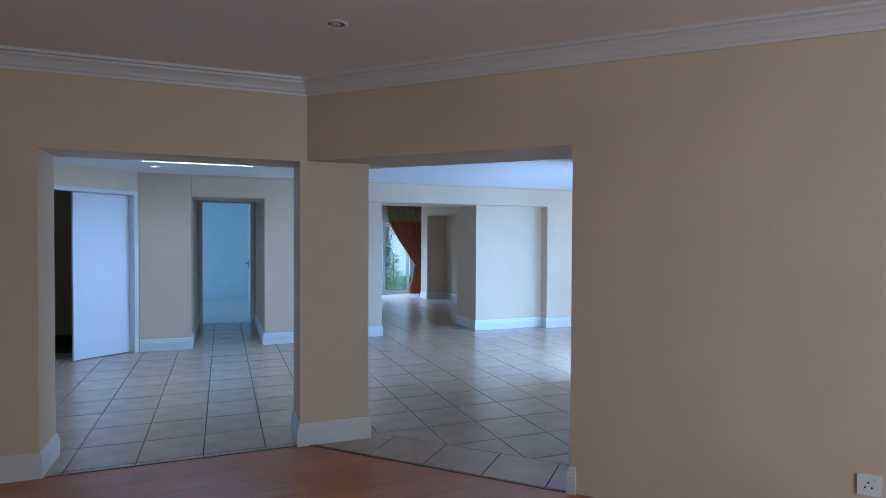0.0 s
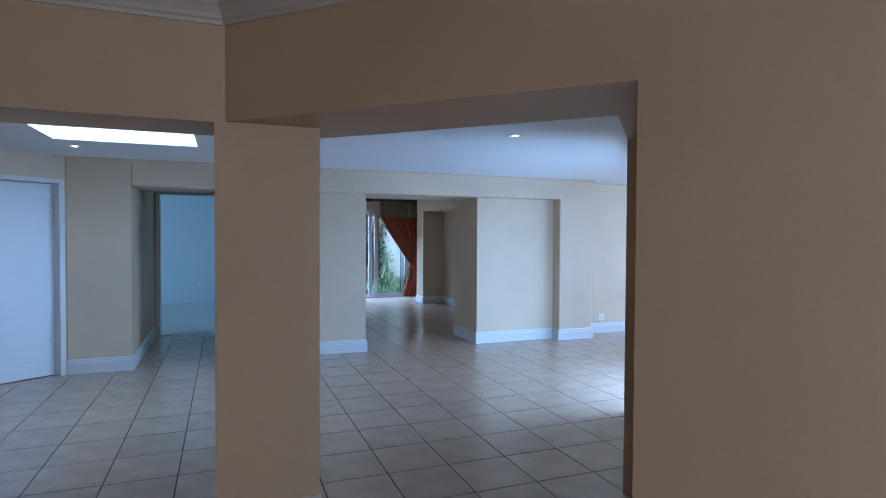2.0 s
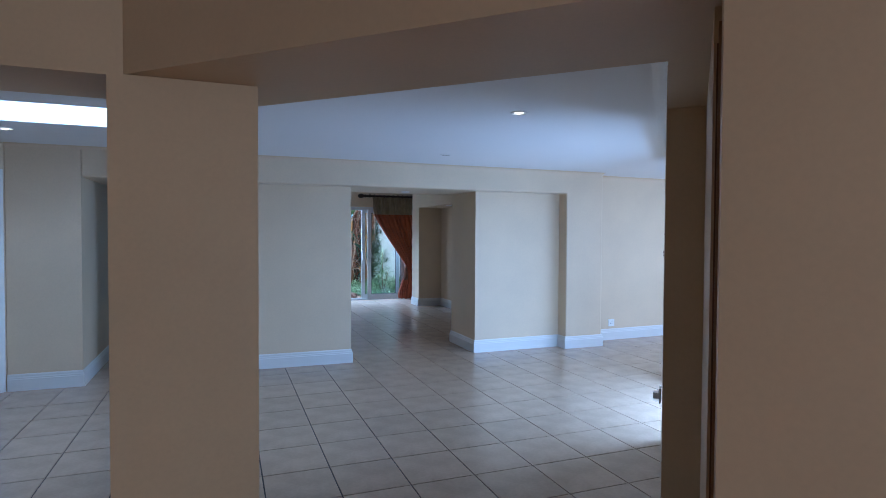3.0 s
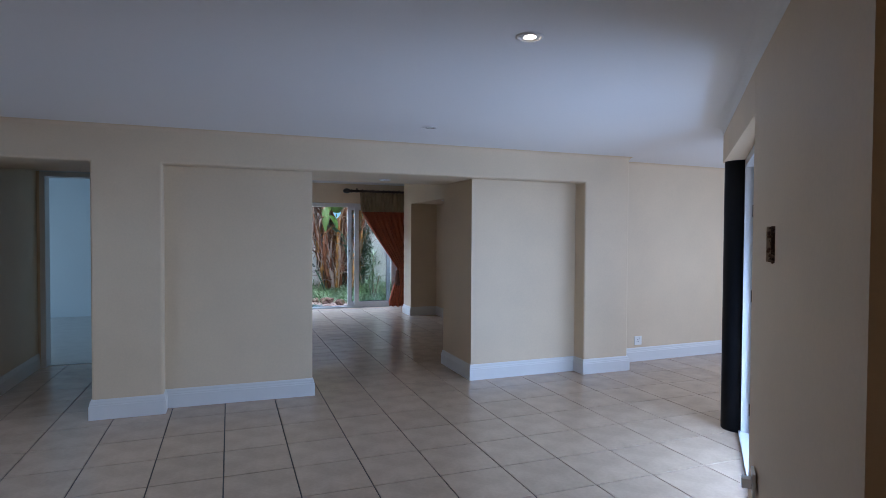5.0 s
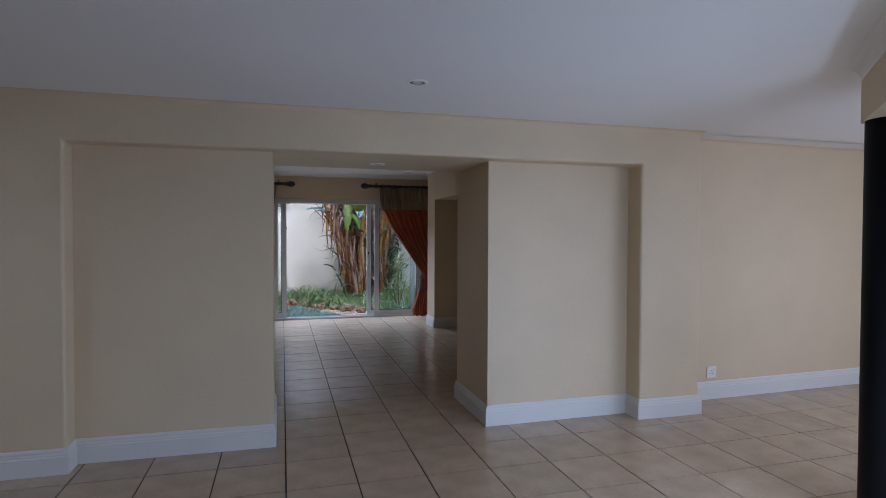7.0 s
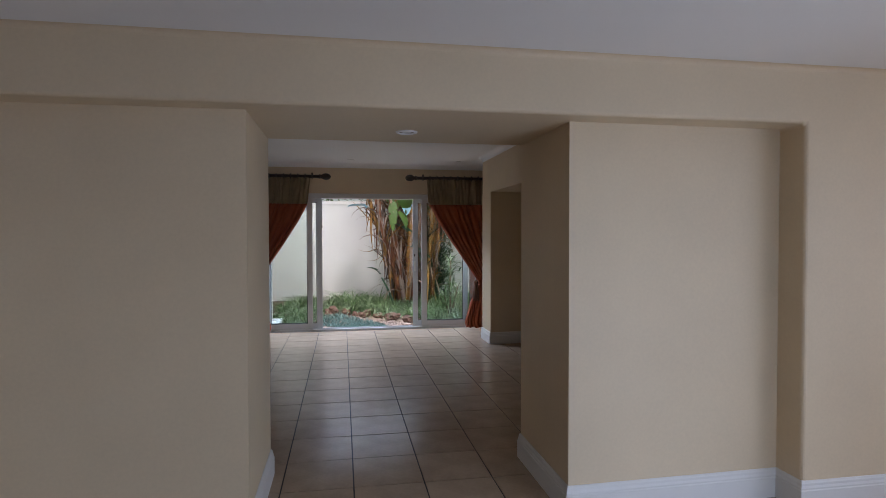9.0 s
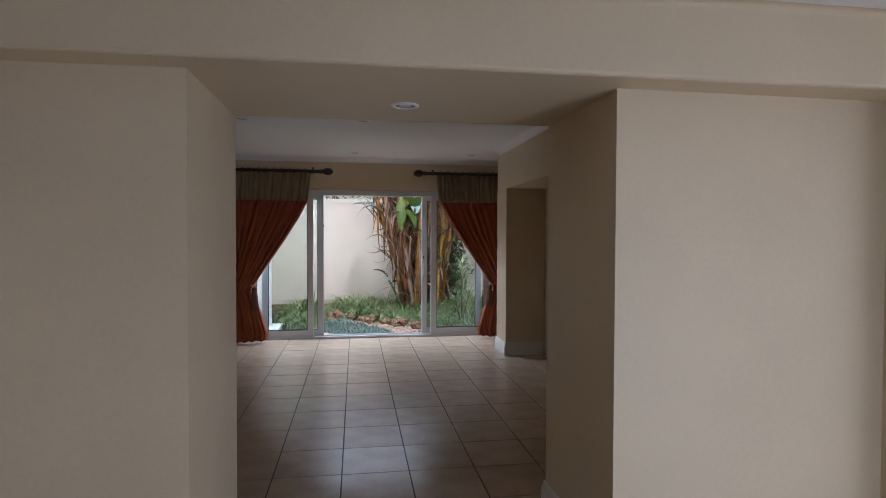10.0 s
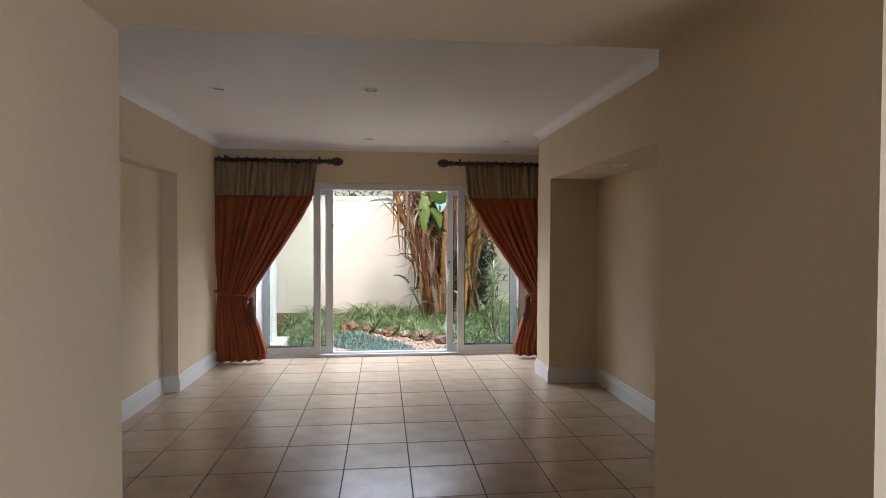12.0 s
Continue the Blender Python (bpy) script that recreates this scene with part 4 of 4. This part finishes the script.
def big_leaf(thing, base, yaw, tilt, stalk, length, width, mat, seed, droop=1.1):
    """A long stalk and a paddle blade folded along its rib, with a split edge."""
    rnd = random.Random(seed)
    d = Vector((math.cos(yaw), math.sin(yaw), 0))
    side = Vector((-d.y, d.x, 0))
    p, ang, pts = Vector(base), tilt, []
    for i in range(9):
        pts.append(p.copy())
        p = p + (d * math.cos(ang) + Vector((0, 0, math.sin(ang)))) * stalk / 8
        ang -= 0.03
    st = part("leaf_stalk", tube(bmesh.new(), pts, [0.028 - 0.0017 * i for i in range(9)], 7), mat, thing, smooth=True)
    v, f = [], []
    n = 16
    for i in range(n + 1):
        t = i / n
        w = width * math.sin(math.pi * (0.06 + 0.94 * t) ** 0.75) ** 0.8 + 0.01 if t < 1 else 0.004
        up = Vector((-d.x * math.sin(ang), -d.y * math.sin(ang), math.cos(ang)))
        wob = [1 + 0.08 * rnd.uniform(-1, 1) for _ in range(2)]
        v += [tuple(p - side * w * wob[0] + up * w * 0.35), tuple(p - side * w * 0.5 + up * w * 0.12), tuple(p), tuple(p + side * w * 0.5 + up * w * 0.12), tuple(p + side * w * wob[1] + up * w * 0.35)]
        p = p + (d * math.cos(ang) + Vector((0, 0, math.sin(ang)))) * length / n
        ang -= droop / n
    for i in range(n):
        for k in range(4):
            if rnd.random() < 0.06 and k in (0, 3):
                continue
            a = 5 * i + k
            f.append((a, a + 1, a + 6, a + 5))
    lf = new("leaf_blade", leafy("leaf_blade", v, f, mat))
    lf.parent = st


def banana_plant():
    """A clump of leaning sheathed stems with dry leaves and large paddle leaves above."""
    rnd = random.Random(8)
    bx, by = 3.9, 16.95
    z0 = bed_height(bx, by)
    plant = empty("wild_banana", Matrix.Translation((0, 0, 0)), "clump of wild banana stems with dry brown sheaths and broad leaves", "plant")
    # the darkest stems and leaves are coloured as the shaded gaps between the others
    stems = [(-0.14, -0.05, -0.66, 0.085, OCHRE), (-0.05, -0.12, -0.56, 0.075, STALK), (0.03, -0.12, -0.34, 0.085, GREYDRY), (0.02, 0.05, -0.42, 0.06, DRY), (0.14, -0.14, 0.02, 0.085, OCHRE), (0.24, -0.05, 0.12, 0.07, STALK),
             (0.36, 0.10, 0.20, 0.065, SHADEDRY), (0.46, -0.04, 0.34, 0.07, OCHRE), (0.60, 0.05, 0.42, 0.065, STALK), (0.12, 0.22, -0.12, 0.06, SHADEDRY), (0.32, 0.24, 0.10, 0.06, SHADEDRY)]
    stems += [(rnd.uniform(-0.1, 0.7), rnd.uniform(0.1, 0.3), rnd.uniform(-0.5, 0.4), 0.05, rnd.choice((STALK, SHADEDRY, GREYDRY))) for _ in range(8)]
    for i, (dx, dy, lean, r, mat) in enumerate(stems):
        r *= 0.55
        h = rnd.uniform(2.2, 2.9)
        pts = [Vector((bx + dx + lean * (t ** 1.2) * 0.85 + 0.03 * math.sin(5 * t + i), by + dy - 0.12 * t + 0.02 * math.cos(4 * t + i), z0 - 0.05 + h * t)) for t in (k / 12 for k in range(13))]
        stem = part("stem", tube(bmesh.new(), pts, [r * (1.15 - 0.35 * k / 12) * (1 + 0.08 * (k % 2)) for k in range(13)], 9), mat, plant, smooth=True)
        v, f = [], []
        for _ in range(70):
            k = rnd.uniform(0.08, 0.95) * 12
            c = pts[int(k)].lerp(pts[int(k) + 1], k % 1)
            a = rnd.random() * 6.28
            blade(v, f, (c.x + r * math.cos(a), c.y + r * math.sin(a), c.z), a, rnd.uniform(0.3, 0.9), rnd.uniform(0.012, 0.06), rnd.choice((1.5, 1.45, 1.4, 1.3, 0.8, -1.3, -1.45)) + rnd.uniform(-0.1, 0.1), rnd.choice((0.1, 0.3, 0.6, 2.4)), 6, 0.5)
        ob = new("dry_leaves", leafy("dry_leaves", v, f, rnd.choice((DRY, STALK, GREYDRY, SHADEDRY)), rnd.choice((STALK, GREYDRY, OCHRE)), 0.45, 12))
        ob.parent = stem
    top = [(3.72, 16.6, 1.75, 1.4, 1.2, 0.3, 0.95), (3.95, 16.5, 1.75, 4.6, 0.9, 0.35, 0.95), (4.1, 16.8, 2.1, 5.0, 1.2, 0.5, 0.8), (3.6, 16.7, 2.2, 3.9, 0.9, 0.4, 0.8),
           (4.4, 17.1, 2.0, 5.9, 1.1, 0.5, 0.9), (4.2, 16.9, 2.1, 0.4, 1.0, 0.6, 1.1), (3.4, 16.8, 2.4, 3.3, 0.8, 0.3, 0.7), (3.9, 16.8, 2.3, 2.0, 1.1, 0.5, 1.1)]
    for i, (x, y, z, yaw, tilt, stalk, length) in enumerate(top):
        big_leaf(plant, (x, y, z), yaw, tilt, stalk, length, 0.16, BIGLEAF if (i + 1) % 3 else DARKLEAF, i + 1, 1.1)
    for i, (x, y, yaw, stalk) in enumerate(((4.5, 17.0, 3.6, 1.1), (4.45, 17.1, 1.8, 1.3), (4.62, 17.0, 2.4, 1.2), (4.5, 17.1, 2.9, 1.6), (4.7, 17.0, 3.2, 1.2), (4.6, 17.2, 2.0, 1.7), (4.7, 17.0, 3.6, 0.7))):
        big_leaf(plant, (x, y, bed_height(x, y) - 0.03), yaw, 1.42, stalk, 0.8, 0.10, DARKLEAF, 40 + i)
    big_leaf(plant, (3.69, 16.42, 2.22), 4.6, -1.2, 0.05, 0.58, 0.085, BIGLEAF, 94, 0.3)
    big_leaf(plant, (3.74, 16.42, 2.0), 5.5, -0.5, 0.05, 0.40, 0.10, BIGLEAF, 95, 0.5)
    # two leaves wear the sky's reflection as their colour
    big_leaf(plant, (3.18, 16.45, 2.06), 3.75, 0.35, 0.05, 0.40, 0.10, SKYLEAF, 96, 0.3)
    big_leaf(plant, (3.92, 16.42, 2.28), 4.9, -0.9, 0.05, 0.34, 0.10, SKYLEAF, 98, 0.4)
    big_leaf(plant, (3.72, 16.6, z0), 3.3, 1.25, 0.62, 0.30, 0.085, DARKLEAF, 99)


banana_plant()


def shrub(x, y):
    z = bed_height(x, y)
    rnd = random.Random(17)
    ob = empty("dracaena_shrub", Matrix.Translation((x, y, z)), "slender shrub with rosettes of narrow green leaves", "shrub")
    for j, (dx, dy, h) in enumerate(((0.0, 0.0, 1.12), (0.16, 0.05, 0.62), (-0.13, -0.03, 0.5))):
        pts = [Vector((dx * t, dy * t, h * t - 0.05)) for t in (0, 0.25, 0.5, 0.75, 1)]
        st = part("stem", tube(bmesh.new(), pts, [0.02, 0.018, 0.016, 0.014, 0.012], 7), BARK, ob, smooth=True)
        v, f = [], []
        for _ in range(62 if j == 0 else 34):
            t = rnd.uniform(0.45, 1.0)
            blade(v, f, (dx * t, dy * t, h * t - 0.05), rnd.random() * 6.28, rnd.uniform(0.2, 0.34), rnd.uniform(0.018, 0.03), rnd.uniform(0.3, 1.35), rnd.uniform(0.5, 1.6), 5, 0.3)
        lf = new("leaves", leafy("leaves", v, f, GRASS, PALE, 0.3, 10))
        lf.parent = st


shrub(4.72, 15.85)


def wall_shrub():
    """Deep green foliage filling the corner behind the slim shrub."""
    rnd = random.Random(51)
    ob = empty("leafy_shrub", Matrix.Translation((4.58, 17.2, bed_height(4.58, 17.2))), "dense dark green shrub against the garden wall", "shrub")
    for k in range(3):
        st = part("stem", tube(bmesh.new(), [Vector((0.15 * (k - 1) * t, 0.02 * k, 1.5 * t - 0.05)) for t in (0, 0.5, 1)], [0.025, 0.02, 0.01], 6), BARK, ob, smooth=True)
        v, f = [], []
        for _ in range(420):
            x, z = rnd.gauss(0.16 * (k - 1), 0.14), rnd.uniform(0.15, 1.95)
            blade(v, f, (x, rnd.uniform(-0.2, 0.2), z), rnd.random() * 6.28, rnd.uniform(0.14, 0.34), rnd.uniform(0.03, 0.07), rnd.uniform(0.2, 1.3), rnd.uniform(0.5, 1.6), 4, 0.3)
        lf = new("leaves", leafy("leaves", v, f, DARKLEAF))
        lf.parent = st


wall_shrub()


def hedge():
    """Dark foliage over the far side of the wall."""
    rnd = random.Random(41)
    v, f = [], []
    for _ in range(9000):
        x = rnd.uniform(-2.5, 8.5)
        top = 2.75 + 0.35 * noise.noise(Vector((x * 0.9, 3, 0)))
        z = rnd.uniform(0.2, top)
        blade(v, f, (x, 18.6 + rnd.uniform(-0.4, 0.5), z), rnd.random() * 6.28, rnd.uniform(0.08, 0.18), rnd.uniform(0.03, 0.06), rnd.uniform(-0.4, 1.2), 0.8, 2, 0.2)
    tagged(new("hedge", leafy("hedge", v, f, HEDGE)), "dark green hedge rising behind the garden wall", "hedge", kind="stuff")


hedge()
structure("terrace_paving", prism(bmesh.new(), [dg(1.95, 3.0), dg(6, 3.0), dg(6, 6), dg(1.95, 6)], -0.3, -0.02), PAVING)


# ---- tiled floor: pieces laid on the slab ----
PX, PY, X0T, Y0T, GAP = 0.425, 0.4435, -1.06, 4.1975, 0.0042


def tile_floor():
    floor_ = tagged(new("floor_tiles"), "beige glazed ceramic floor tiles with dark joints", kind="structure")
    bm = bmesh.new()
    w, h = PX / 2 - GAP, PY / 2 - GAP
    slab(bm, [(-w, -h), (w, -h), (w, h), (-w, h)], 0.0, 0.0004, 0.009)
    whole = finish(bm, "tile", TILE)
    rest = bmesh.new()
    rnd = random.Random(2)
    count = 0
    for i in range(-7, 24):
        for j in range(-4, 24):
            cx, cy = X0T + (i + 0.5) * PX, Y0T + (j + 0.5) * PY
            ring = [(cx - w, cy - h), (cx + w, cy - h), (cx + w, cy + h), (cx - w, cy + h)]
            if cy > SY + 0.1 or cy < 2.2 or (cy > 8.9 and (cx > 5.3)) or (cy > 8.6 and cx > 5.9) or (cy > 10.25 and cx < 0.8):
                continue
            if cy > 8.3 and cx < -0.7:
                continue
            cut = clip(ring, (0, 1), 3.706) if cx < 0.7 else clip(ring, (S2, S2), 4.825 * S2)
            cut = clip(cut, (0, -1), -(SY + 0.025))
            if cx < 0.7 and cy > 9:
                cut = clip(cut, (0, -1), -10.27)
            if cut and cx > 3:
                cut = clip(cut, (-S2, S2), (-0.70 + 0.05) * S2) if cy < 6.2 else cut
            if len(cut) < 3:
                continue
            near = -1.3 < cx < 5.3 and (cy < 8.4 or 1.0 < cx < 4.8)
            dz = rnd.uniform(-0.0005, 0.0005)
            if near and count < 300:
                count += 1
                if cut == ring:
                    ob = new("tile", whole)
                    ob.location = (cx, cy, dz)
                else:
                    bm = bmesh.new()
                    slab(bm, cut, 0.0, 0.0004, 0.009)
                    ob = new("tile", finish(bm, "tile", TILE))
                    ob.location = (0, 0, dz)
                ob.parent = floor_
            else:
                slab(rest, cut, 0.0, 0.0004, 0.009)
    # one row set square to the angled opening
    for k in range(9):
        u0 = 0.10 - 0.43 + k * 0.428
        ring = [dg(u0 + GAP, 0.016), dg(u0 + 0.428 - GAP, 0.016), dg(u0 + 0.428 - GAP, 0.430), dg(u0 + GAP, 0.430)]
        ring = clip(ring, (1, -1), -3.5)
        if len(ring) < 3 or u0 > 2.2:
            continue
        bm = bmesh.new()
        slab(bm, ring, 0.0, 0.0004, 0.009)
        ob = new("tile", finish(bm, "tile", TILE))
        ob.parent = floor_
    ob = part("tile_rest", rest, TILE_REST, floor_)
    ob["kind"] = "stuff"


tile_floor()
